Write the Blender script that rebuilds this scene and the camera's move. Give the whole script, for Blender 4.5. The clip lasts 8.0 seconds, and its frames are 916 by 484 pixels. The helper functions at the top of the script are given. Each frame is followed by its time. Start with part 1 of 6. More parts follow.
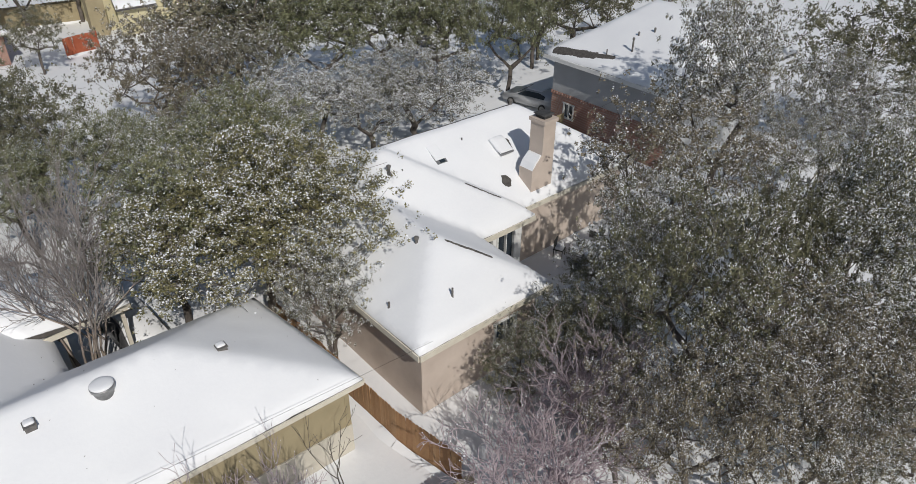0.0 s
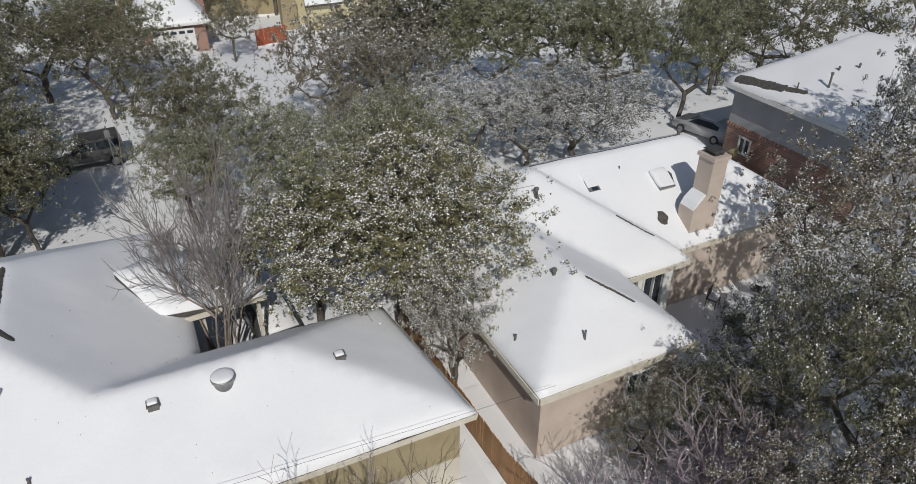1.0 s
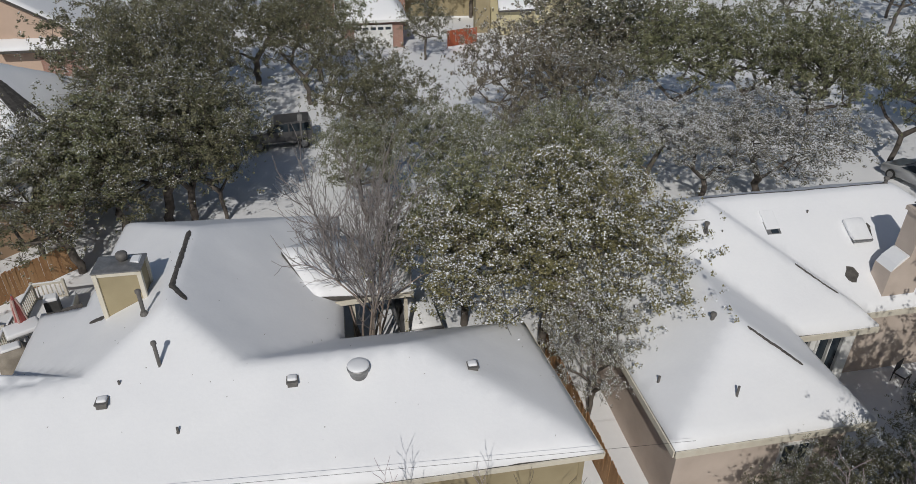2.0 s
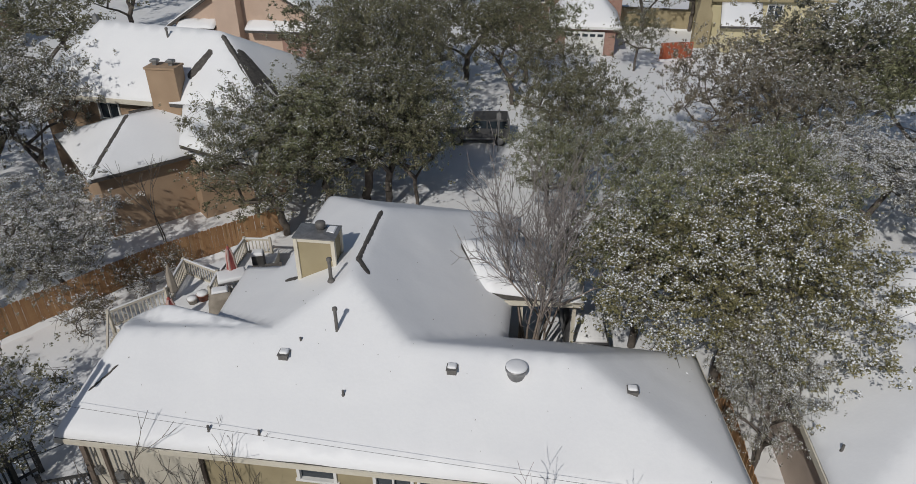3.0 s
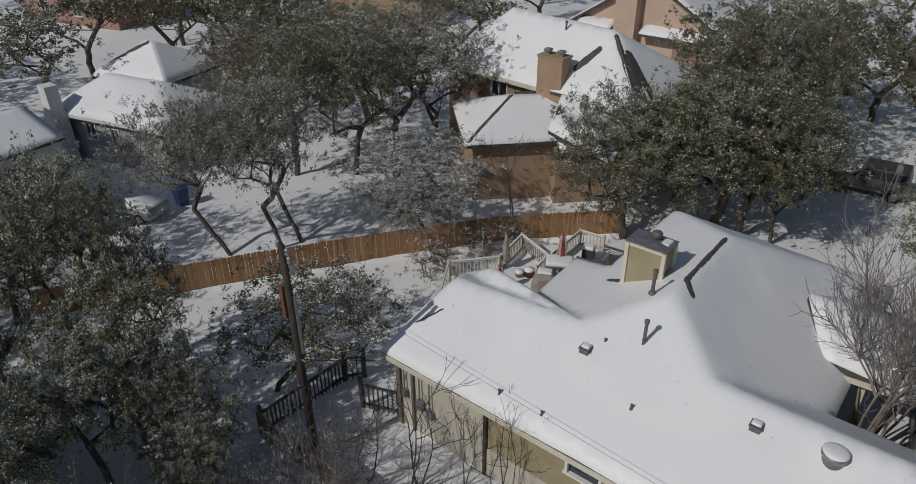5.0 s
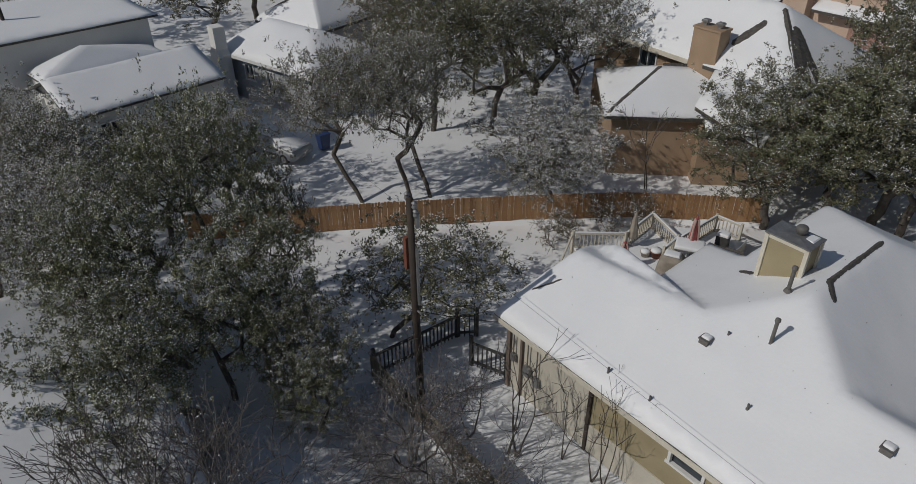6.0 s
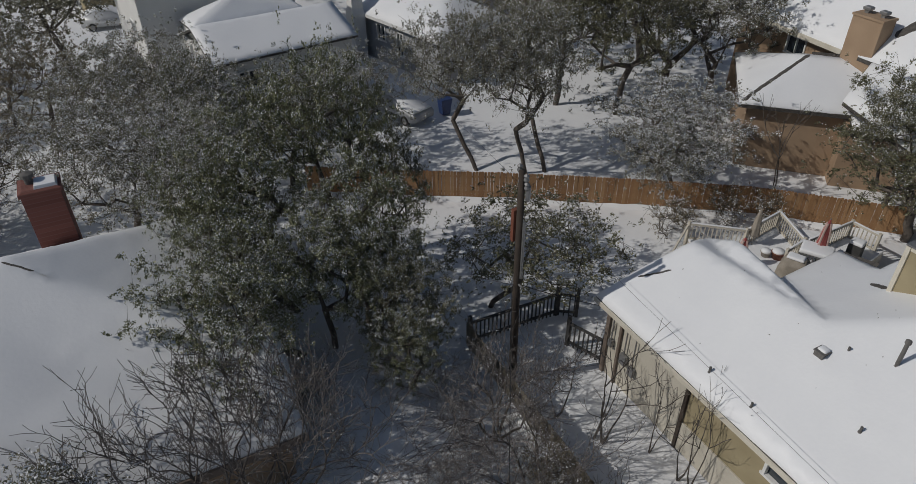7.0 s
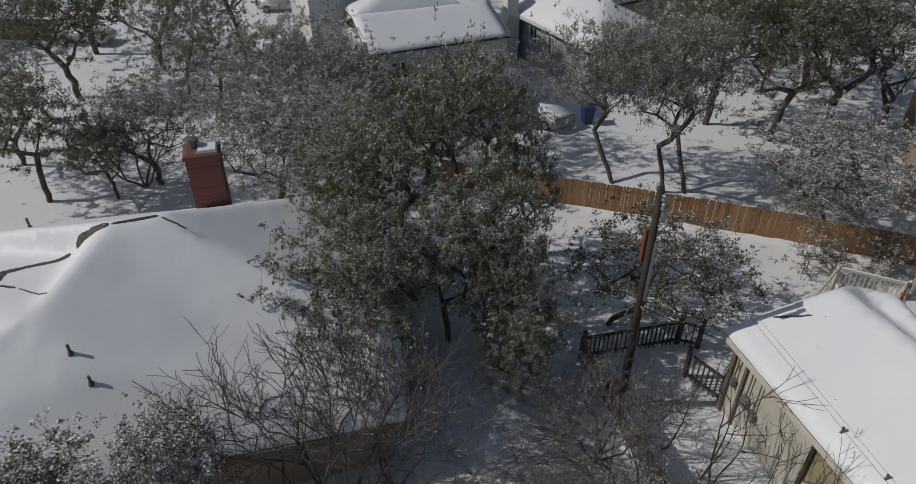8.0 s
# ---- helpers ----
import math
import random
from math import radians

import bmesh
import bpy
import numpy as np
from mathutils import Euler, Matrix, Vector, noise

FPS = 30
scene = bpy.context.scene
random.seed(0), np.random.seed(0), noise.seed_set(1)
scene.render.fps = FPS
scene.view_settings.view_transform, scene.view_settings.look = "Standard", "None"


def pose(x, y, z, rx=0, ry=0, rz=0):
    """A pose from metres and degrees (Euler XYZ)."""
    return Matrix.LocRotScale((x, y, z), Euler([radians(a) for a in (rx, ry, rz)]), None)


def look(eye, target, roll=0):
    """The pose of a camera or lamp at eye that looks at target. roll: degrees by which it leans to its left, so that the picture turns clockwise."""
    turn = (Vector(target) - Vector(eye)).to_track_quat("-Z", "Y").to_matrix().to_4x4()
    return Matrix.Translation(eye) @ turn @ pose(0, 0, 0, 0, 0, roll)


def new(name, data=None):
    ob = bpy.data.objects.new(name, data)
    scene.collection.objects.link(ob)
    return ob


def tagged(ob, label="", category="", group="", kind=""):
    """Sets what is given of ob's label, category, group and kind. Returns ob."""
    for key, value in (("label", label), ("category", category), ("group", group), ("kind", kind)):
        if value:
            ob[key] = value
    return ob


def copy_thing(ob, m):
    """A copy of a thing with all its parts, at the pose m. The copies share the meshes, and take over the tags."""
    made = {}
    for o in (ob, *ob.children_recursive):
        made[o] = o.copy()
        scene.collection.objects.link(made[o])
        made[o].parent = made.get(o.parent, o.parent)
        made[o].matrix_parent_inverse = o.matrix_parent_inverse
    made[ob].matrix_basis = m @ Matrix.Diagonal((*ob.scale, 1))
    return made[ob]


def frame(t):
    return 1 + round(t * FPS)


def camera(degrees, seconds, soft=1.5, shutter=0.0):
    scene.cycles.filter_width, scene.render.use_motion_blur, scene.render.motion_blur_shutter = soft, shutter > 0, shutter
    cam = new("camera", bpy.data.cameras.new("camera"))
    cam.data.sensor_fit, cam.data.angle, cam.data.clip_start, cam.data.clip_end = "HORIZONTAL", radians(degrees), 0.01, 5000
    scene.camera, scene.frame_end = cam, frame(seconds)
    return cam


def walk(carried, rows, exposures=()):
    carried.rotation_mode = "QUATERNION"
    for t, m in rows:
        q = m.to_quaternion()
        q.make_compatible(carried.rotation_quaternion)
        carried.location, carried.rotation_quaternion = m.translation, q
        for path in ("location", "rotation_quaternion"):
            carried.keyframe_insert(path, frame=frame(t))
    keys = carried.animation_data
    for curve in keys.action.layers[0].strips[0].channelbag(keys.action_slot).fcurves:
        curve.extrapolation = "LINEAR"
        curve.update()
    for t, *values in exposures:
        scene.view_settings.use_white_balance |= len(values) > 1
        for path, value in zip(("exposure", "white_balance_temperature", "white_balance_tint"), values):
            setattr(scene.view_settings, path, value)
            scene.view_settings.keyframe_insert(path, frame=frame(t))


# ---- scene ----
from mathutils.bvhtree import BVHTree

# ------------------------------------------------------------------ camera
cam = camera(67.13, 8.0, soft=0.6)
ROWS = [
    (0.0, -1.780, -1.641, 18.880, -40.052, -32.530, 0.404),
    (0.5, -1.215, -1.103, 18.823, -33.011, -32.276, 0.360),
    (1.0, -0.627, -0.490, 18.700, -25.634, -31.940, 0.370),
    (1.5, -0.180, -0.091, 18.691, -18.042, -31.704, 0.301),
    (1.7, -0.120, -0.050, 18.690, -15.000, -31.640, 0.270),
    (2.8, -0.030, 0.000, 18.705, 4.580, -31.220, 0.050),
    (3.0, -0.022, 0.002, 18.705, 7.513, -31.184, 0.042),
    (3.5, 0.000, -0.000, 18.654, 15.906, -31.034, -0.014),
    (4.0, 0.004, 0.019, 18.545, 24.156, -30.768, -0.129),
    (4.5, -0.007, 0.040, 18.506, 32.152, -30.530, -0.243),
    (5.0, 0.018, 0.071, 18.465, 39.058, -30.496, -0.251),
    (5.2, 0.018, 0.080, 18.450, 41.510, -30.840, -0.260),
    (6.3, -0.005, 0.210, 18.420, 54.500, -34.100, -0.240),
    (6.5, -0.011, 0.221, 18.411, 56.430, -34.390, -0.207),
    (7.0, -0.037, 0.260, 18.362, 62.191, -35.659, -0.134),
    (7.5, -0.110, 0.265, 18.359, 67.771, -35.648, 0.019),
    (8.0, -0.180, 0.275, 18.346, 74.771, -35.510, 0.145),
]
EXPOSURES = [(0.0, -0.1), (1.0, -0.2), (1.5, -0.3), (3.5, -0.5), (5.0, -0.71), (6.5, -0.77), (8.0, -0.64)]
walk(cam, [(t, pose(x, y, z, 0, 0, yaw) @ pose(0, 0, 0, 90 + pitch) @ pose(0, 0, 0, 0, 0, roll))
           for t, x, y, z, yaw, pitch, roll in ROWS], EXPOSURES)

# ------------------------------------------------------------------ sky and sun
SUN_DIR = Vector((0.22, 0.74, -0.63)).normalized()
world = bpy.data.worlds.new("winter_sky")
scene.world = world
world.use_nodes = True
wn = world.node_tree.nodes
sky = wn.new("ShaderNodeTexSky")
sky.sky_type = "NISHITA"
sky.sun_disc = False
sky.sun_elevation = math.asin(-SUN_DIR.z)
sky.sun_rotation = math.atan2(-SUN_DIR.x, -SUN_DIR.y)
wn["Background"].inputs["Strength"].default_value = 0.062
world.node_tree.links.new(sky.outputs["Color"], wn["Background"].inputs["Color"])
sun = new("sun", bpy.data.lights.new("sun", "SUN"))
sun.data.energy, sun.data.angle, sun.data.color = 3.0, radians(0.5), (1.0, 0.96, 0.90)
sun.matrix_world = look((0, -40, 60), Vector((0, -40, 60)) + SUN_DIR)


# ------------------------------------------------------------------ materials
def material(name, colours, scale=3.0, rough=0.8, bump=0.3, fine=40.0, island=0.0, objects=0.0, metal=0.0, distance=0.02, stripe=None):
    """Noise between colours at two scales, a bump, and variation by island or by object."""
    m = bpy.data.materials.new(name)
    m.use_nodes = True
    n, l = m.node_tree.nodes, m.node_tree.links
    p = n["Principled BSDF"]
    p.inputs["Roughness"].default_value, p.inputs["Metallic"].default_value = rough, metal
    tc = n.new("ShaderNodeTexCoord")
    a, b = n.new("ShaderNodeTexNoise"), n.new("ShaderNodeTexNoise")
    a.inputs["Scale"].default_value, b.inputs["Scale"].default_value = scale, fine
    a.inputs["Detail"].default_value, b.inputs["Detail"].default_value = 5, 3
    for t in (a, b):
        l.new(tc.outputs["Object"], t.inputs["Vector"])
    mix = n.new("ShaderNodeMath")
    mix.operation = "MULTIPLY_ADD"
    l.new(b.outputs["Fac"], mix.inputs[0])
    mix.inputs[1].default_value = 0.35
    l.new(a.outputs["Fac"], mix.inputs[2])
    value = mix.outputs[0]
    if island or objects:
        src = n.new("ShaderNodeNewGeometry").outputs["Random Per Island"] if island else n.new("ShaderNodeObjectInfo").outputs["Random"]
        add = n.new("ShaderNodeMath")
        add.operation = "MULTIPLY_ADD"
        l.new(src, add.inputs[0])
        add.inputs[1].default_value = island or objects
        l.new(value, add.inputs[2])
        sub = n.new("ShaderNodeMath")
        sub.operation = "SUBTRACT"
        l.new(add.outputs[0], sub.inputs[0])
        sub.inputs[1].default_value = (island or objects) * 0.5
        value = sub.outputs[0]
    ramp = n.new("ShaderNodeValToRGB")
    e = ramp.color_ramp.elements
    stops = [0.42 + 0.5 * k / max(1, len(colours) - 1) for k in range(len(colours))]
    while len(e) < len(colours):
        e.new(0.5)
    for k, c in enumerate(colours):
        e[k].position, e[k].color = stops[k], (*c, 1)
    l.new(value, ramp.inputs["Fac"])
    l.new(ramp.outputs["Color"], p.inputs["Base Color"])
    height = value
    if stripe:
        w = n.new("ShaderNodeTexWave")
        w.wave_profile, w.bands_direction = "SAW", stripe[0]
        w.inputs["Scale"].default_value = stripe[1]
        l.new(tc.outputs["Object"], w.inputs["Vector"])
        ad = n.new("ShaderNodeMath")
        ad.operation = "MULTIPLY_ADD"
        l.new(w.outputs["Fac"], ad.inputs[0])
        ad.inputs[1].default_value = stripe[2]
        l.new(value, ad.inputs[2])
        height = ad.outputs[0]
    if bump:
        bp = n.new("ShaderNodeBump")
        bp.inputs["Strength"].default_value, bp.inputs["Distance"].default_value = bump, distance
        l.new(height, bp.inputs["Height"])
        l.new(bp.outputs["Normal"], p.inputs["Normal"])
    return m


SNOW = material("snow", [(0.80, 0.81, 0.83), (0.86, 0.87, 0.88)], 0.35, 0.6, 0.5, 5.0, distance=0.06)
SNOW_ROOF = material("roof_snow", [(0.82, 0.83, 0.85), (0.87, 0.88, 0.89)], 0.5, 0.55, 0.35, 9.0, distance=0.03)
SNOW_LEAF = material("snow_on_leaves", [(0.80, 0.82, 0.86), (0.88, 0.89, 0.92)], 4, 0.6, 0.0)
SHINGLE = material("dark_shingles", [(0.05, 0.046, 0.043), (0.125, 0.115, 0.105)], 6, 0.9, 0.6, 30, stripe=("Z", 6, 0.8))
TAN = material("tan_stucco", [(0.30, 0.25, 0.15), (0.38, 0.32, 0.20)], 1.2, 0.85, 0.3, 60)
CREAM = material("cream_siding", [(0.52, 0.48, 0.40), (0.64, 0.60, 0.51)], 1.0, 0.75, 0.4, 20, stripe=("Z", 3.2, 1.5))
PINKBEIGE = material("pinkish_stucco", [(0.48, 0.40, 0.34), (0.60, 0.51, 0.44)], 1.0, 0.85, 0.3, 50)
BROWN = material("brown_stucco", [(0.33, 0.23, 0.15), (0.42, 0.30, 0.20)], 0.8, 0.85, 0.3, 50)
PEACH = material("peach_stucco", [(0.52, 0.385, 0.30), (0.60, 0.455, 0.36)], 0.8, 0.85, 0.3, 50)
YELLOW = material("pale_yellow_siding", [(0.55, 0.49, 0.30), (0.62, 0.56, 0.37)], 0.8, 0.8, 0.3, 50)
GREYWALL = material("grey_siding", [(0.36, 0.37, 0.38), (0.44, 0.45, 0.46)], 0.8, 0.8, 0.4, 40, stripe=("Z", 3.2, 1.0))
WHITEWALL = material("white_stucco", [(0.70, 0.69, 0.66), (0.79, 0.78, 0.75)], 0.8, 0.8, 0.2, 40)
TRIM = material("cream_trim", [(0.60, 0.55, 0.45), (0.70, 0.66, 0.56)], 3, 0.6, 0.2, 40)
WHITE = material("white_paint", [(0.70, 0.70, 0.68), (0.80, 0.80, 0.78)], 3, 0.5, 0.1, 40)
FASCIA = material("brown_fascia", [(0.13, 0.10, 0.08), (0.20, 0.16, 0.13)], 4, 0.7, 0.2, 40)
METAL = material("galvanised_metal", [(0.22, 0.22, 0.22), (0.34, 0.34, 0.34)], 6, 0.5, 0.1, 60, metal=0.6)
PIPE = material("grey_vent_pipe", [(0.10, 0.095, 0.09), (0.17, 0.16, 0.15)], 6, 0.7, 0.1, 60)
CEDAR = material("cedar_planks", [(0.27, 0.14, 0.065), (0.37, 0.21, 0.10), (0.46, 0.29, 0.155)], 0.8, 0.8, 0.5, 22, objects=0.3)
REDFENCE = material("red_stained_planks", [(0.30, 0.07, 0.03), (0.40, 0.11, 0.05)], 1.2, 0.8, 0.4, 22, objects=0.4)
GREYFENCE = material("weathered_planks", [(0.15, 0.13, 0.095), (0.25, 0.22, 0.165)], 1.5, 0.9, 0.5, 22, objects=0.5)
DARKRAIL = material("dark_painted_wood", [(0.035, 0.035, 0.035), (0.07, 0.068, 0.065)], 4, 0.7, 0.2, 40)
DECKWOOD = material("painted_deck_wood", [(0.50, 0.46, 0.38), (0.62, 0.58, 0.50)], 3, 0.7, 0.3, 40)
POLEWOOD = material("dark_pole_wood", [(0.035, 0.027, 0.022), (0.072, 0.054, 0.042)], 2, 0.9, 0.5, 30, stripe=("X", 8, 0.5))
RUST = material("rusty_paint", [(0.15, 0.05, 0.03), (0.22, 0.08, 0.05)], 5, 0.8, 0.3, 40)
BARK = material("oak_bark", [(0.06, 0.051, 0.044), (0.16, 0.138, 0.12)], 3, 0.95, 0.8, 25)
BARKPALE = material("pale_bark", [(0.20, 0.16, 0.13), (0.34, 0.29, 0.25)], 3, 0.9, 0.5, 25)
TWIG = material("bare_twigs", [(0.33, 0.265, 0.285), (0.52, 0.44, 0.465)], 3, 0.9, 0.0)
TWIGDARK = material("dark_grey_twigs", [(0.09, 0.08, 0.074), (0.19, 0.17, 0.16)], 3, 0.9, 0.0)
TWIGGREY = material("grey_twigs", [(0.17, 0.15, 0.142), (0.34, 0.305, 0.29)], 3, 0.9, 0.0)
LEAF = material("olive_leaves", [(0.120, 0.115, 0.050), (0.245, 0.228, 0.108), (0.37, 0.335, 0.18)], 1.6, 0.42, 0.0, 9, island=0.4)
TWIGPALE = material("pale_grey_twigs", [(0.24, 0.215, 0.20), (0.44, 0.40, 0.375)], 3, 0.9, 0.0)
LEAFGREEN = material("green_leaves", [(0.090, 0.100, 0.048), (0.180, 0.190, 0.098), (0.285, 0.285, 0.165)], 1.6, 0.42, 0.0, 9, island=0.4)
LEAFGREY = material("grey_green_leaves", [(0.115, 0.112, 0.076), (0.225, 0.215, 0.148), (0.33, 0.31, 0.23)], 1.6, 0.5, 0.0, 9, island=0.4)
LEAFDARK = material("dark_leaves", [(0.092, 0.093, 0.054), (0.185, 0.182, 0.106), (0.28, 0.265, 0.165)], 1.6, 0.42, 0.0, 9, island=0.4)
LEAFBROWN = material("brownish_leaves", [(0.130, 0.112, 0.075), (0.235, 0.203, 0.138), (0.33, 0.285, 0.195)], 1.6, 0.5, 0.0, 9, island=0.4)
for m in (LEAF, LEAFGREY, LEAFDARK, LEAFBROWN):
    # light passes through thin leaves
    n, l = m.node_tree.nodes, m.node_tree.links
    tr, mx = n.new("ShaderNodeBsdfTranslucent"), n.new("ShaderNodeMixShader")
    l.new(n["Color Ramp"].outputs["Color"], tr.inputs["Color"])
    mx.inputs["Fac"].default_value = 0.30
    l.new(n["Principled BSDF"].outputs[0], mx.inputs[1])
    l.new(tr.outputs[0], mx.inputs[2])
    l.new(mx.outputs[0], n["Material Output"].inputs["Surface"])
CARPAINT = material("silver_car_paint", [(0.50, 0.51, 0.52), (0.57, 0.58, 0.59)], 2, 0.35, 0.0, 10, metal=0.25)
TRUCKPAINT = material("charcoal_paint", [(0.075, 0.075, 0.078), (0.11, 0.11, 0.113)], 2, 0.4, 0.0, 10, metal=0.3)
RUBBER = material("black_rubber", [(0.012, 0.012, 0.012), (0.03, 0.03, 0.03)], 5, 0.8, 0.1)
REDCLOTH = material("faded_red_cloth", [(0.28, 0.06, 0.06), (0.38, 0.11, 0.10)], 5, 0.9, 0.2, 50)
PINKCLOTH = material("faded_pink_cloth", [(0.48, 0.33, 0.30), (0.58, 0.44, 0.40)], 5, 0.9, 0.2, 50)
TARP = material("beige_cover", [(0.26, 0.23, 0.19), (0.36, 0.32, 0.27)], 5, 0.8, 0.4, 30)
BLUEPLASTIC = material("blue_plastic", [(0.02, 0.04, 0.12), (0.03, 0.06, 0.18)], 3, 0.5, 0.0)
TEAL = material("teal_bag", [(0.05, 0.28, 0.30), (0.35, 0.55, 0.50)], 9, 0.6, 0.1)
LIME = material("lime_print", [(0.25, 0.45, 0.03), (0.35, 0.55, 0.05)], 9, 0.6, 0.1)


def glass_material(name, colour, rough=0.08):
    m = bpy.data.materials.new(name)
    m.use_nodes = True
    p = m.node_tree.nodes["Principled BSDF"]
    p.inputs["Base Color"].default_value = (*colour, 1)
    p.inputs["Roughness"].default_value = rough
    p.inputs["Specular IOR Level"].default_value = 0.6
    return m


GLASS = glass_material("window_glass", (0.03, 0.04, 0.05))


def brick_material(name, c1, c2, mortar):
    m = material(name, [c1, c2], 3, 0.9, 0.0)
    n, l = m.node_tree.nodes, m.node_tree.links
    p = n["Principled BSDF"]
    tc = n.new("ShaderNodeTexCoord")
    mp = n.new("ShaderNodeMapping")
    mp.inputs["Rotation"].default_value = (radians(90), 0, radians(45))
    br = n.new("ShaderNodeTexBrick")
    br.inputs["Color1"].default_value, br.inputs["Color2"].default_value, br.inputs["Mortar"].default_value = (*c1, 1), (*c2, 1), (*mortar, 1)
    br.inputs["Scale"].default_value, br.inputs["Mortar Size"].default_value = 2.2, 0.02
    l.new(tc.outputs["Object"], mp.inputs["Vector"])
    l.new(mp.outputs["Vector"], br.inputs["Vector"])
    l.new(br.outputs["Color"], p.inputs["Base Color"])
    bp = n.new("ShaderNodeBump")
    bp.inputs["Strength"].default_value, bp.inputs["Distance"].default_value = 0.5, 0.01
    l.new(br.outputs["Fac"], bp.inputs["Height"])
    bp.invert = True
    l.new(bp.outputs["Normal"], p.inputs["Normal"])
    return m


BRICK = brick_material("red_brick", (0.30, 0.155, 0.115), (0.38, 0.215, 0.165), (0.38, 0.33, 0.30))
BRICKDARK = brick_material("dark_red_brick", (0.155, 0.058, 0.046), (0.20, 0.08, 0.064), (0.19, 0.09, 0.078))


# ------------------------------------------------------------------ mesh helpers
def link(name, me, mat, parent=None, label=""):
    me.materials.append(mat)
    ob = new(name, me)
    if parent:
        ob.parent = parent
    return tagged(ob, label)


def part(name, bm, mat, parent=None, label="", smooth=False):
    me = bpy.data.meshes.new(name)
    bmesh.ops.recalc_face_normals(bm, faces=bm.faces)
    bm.to_mesh(me)
    bm.free()
    if smooth:
        me.shade_smooth()
    return link(name, me, mat, parent, label)


def raw(name, verts, faces, mat, parent=None, label="", smooth=False):
    me = bpy.data.meshes.new(name)
    me.from_pydata(verts, [], faces)
    if smooth:
        me.shade_smooth()
    return link(name, me, mat, parent, label)


def thing(name, x=0, y=0, z=0, label="", category="", group="", rz=0, kind=""):
    ob = new(name)
    ob.matrix_basis = pose(x, y, z, 0, 0, rz)
    ob.empty_display_size = 0.2
    return tagged(ob, label, category, group, kind)


def box(bm, x, y, z, sx, sy, sz, rz=0.0, bevel=0.0, taper=1.0, m=None):
    """A box with its base's centre at x, y, z; taper narrows its top."""
    tr = (m or Matrix()) @ Matrix.Translation((x, y, z)) @ Matrix.Rotation(radians(rz), 4, "Z")
    vs = []
    for k, f in ((0, 1.0), (sz, taper)):
        for dx, dy in ((-1, -1), (1, -1), (1, 1), (-1, 1)):
            vs.append(bm.verts.new(tr @ Vector((dx * sx / 2 * f, dy * sy / 2 * f, k))))
    fs = [bm.faces.new([vs[i] for i in q]) for q in ((3, 2, 1, 0), (4, 5, 6, 7), (0, 1, 5, 4), (1, 2, 6, 5), (2, 3, 7, 6), (3, 0, 4, 7))]
    if bevel:
        es = list({e for f in fs for e in f.edges})
        bmesh.ops.bevel(bm, geom=es, offset=bevel, segments=2, affect="EDGES", profile=0.6)
    return vs


def stack(bm, rows):
    """One closed shape through rectangles (centre x, y, size x, y, height)."""
    rings = [[bm.verts.new((x + a * sx / 2, y + b * sy / 2, z)) for a, b in ((-1, -1), (1, -1), (1, 1), (-1, 1))] for x, y, sx, sy, z in rows]
    for a, b in zip(rings, rings[1:]):
        for k in range(4):
            bm.faces.new((a[k], a[(k + 1) % 4], b[(k + 1) % 4], b[k]))
    bm.faces.new(rings[0][::-1])
    bm.faces.new(rings[-1])


def tube(bm, p, q, r0, r1=None, n=8, caps=True):
    """A round bar from p to q."""
    p, q = Vector(p), Vector(q)
    r1 = r0 if r1 is None else r1
    d = (q - p).normalized()
    u = d.orthogonal().normalized()
    v = d.cross(u)
    rings = []
    for c, r in ((p, r0), (q, r1)):
        rings.append([bm.verts.new(c + r * (math.cos(a) * u + math.sin(a) * v)) for a in (2 * math.pi * k / n for k in range(n))])
    for k in range(n):
        bm.faces.new((rings[0][k], rings[0][(k + 1) % n], rings[1][(k + 1) % n], rings[1][k]))
    if caps:
        bm.faces.new(rings[0][::-1])
        bm.faces.new(rings[1])


def lathe(bm, x, y, profile, n=16, wob=0.0, seed=0):
    """A turned shape round z from (radius, height) pairs; wob folds it."""
    rnd = random.Random(seed)
    ph = rnd.random() * 6
    rings = []
    for r, z in profile:
        rings.append([bm.verts.new((x + r * (1 + wob * math.sin(5 * a + ph) + wob * rnd.uniform(-.5, .5)) * math.cos(a), y + r * (1 + wob * math.sin(5 * a + ph)) * math.sin(a), z))
                      for a in (2 * math.pi * k / n for k in range(n))])
    for a, b in zip(rings, rings[1:]):
        for k in range(n):
            bm.faces.new((a[k], a[(k + 1) % n], b[(k + 1) % n], b[k]))
    bm.faces.new(rings[0][::-1])
    bm.faces.new(rings[-1])


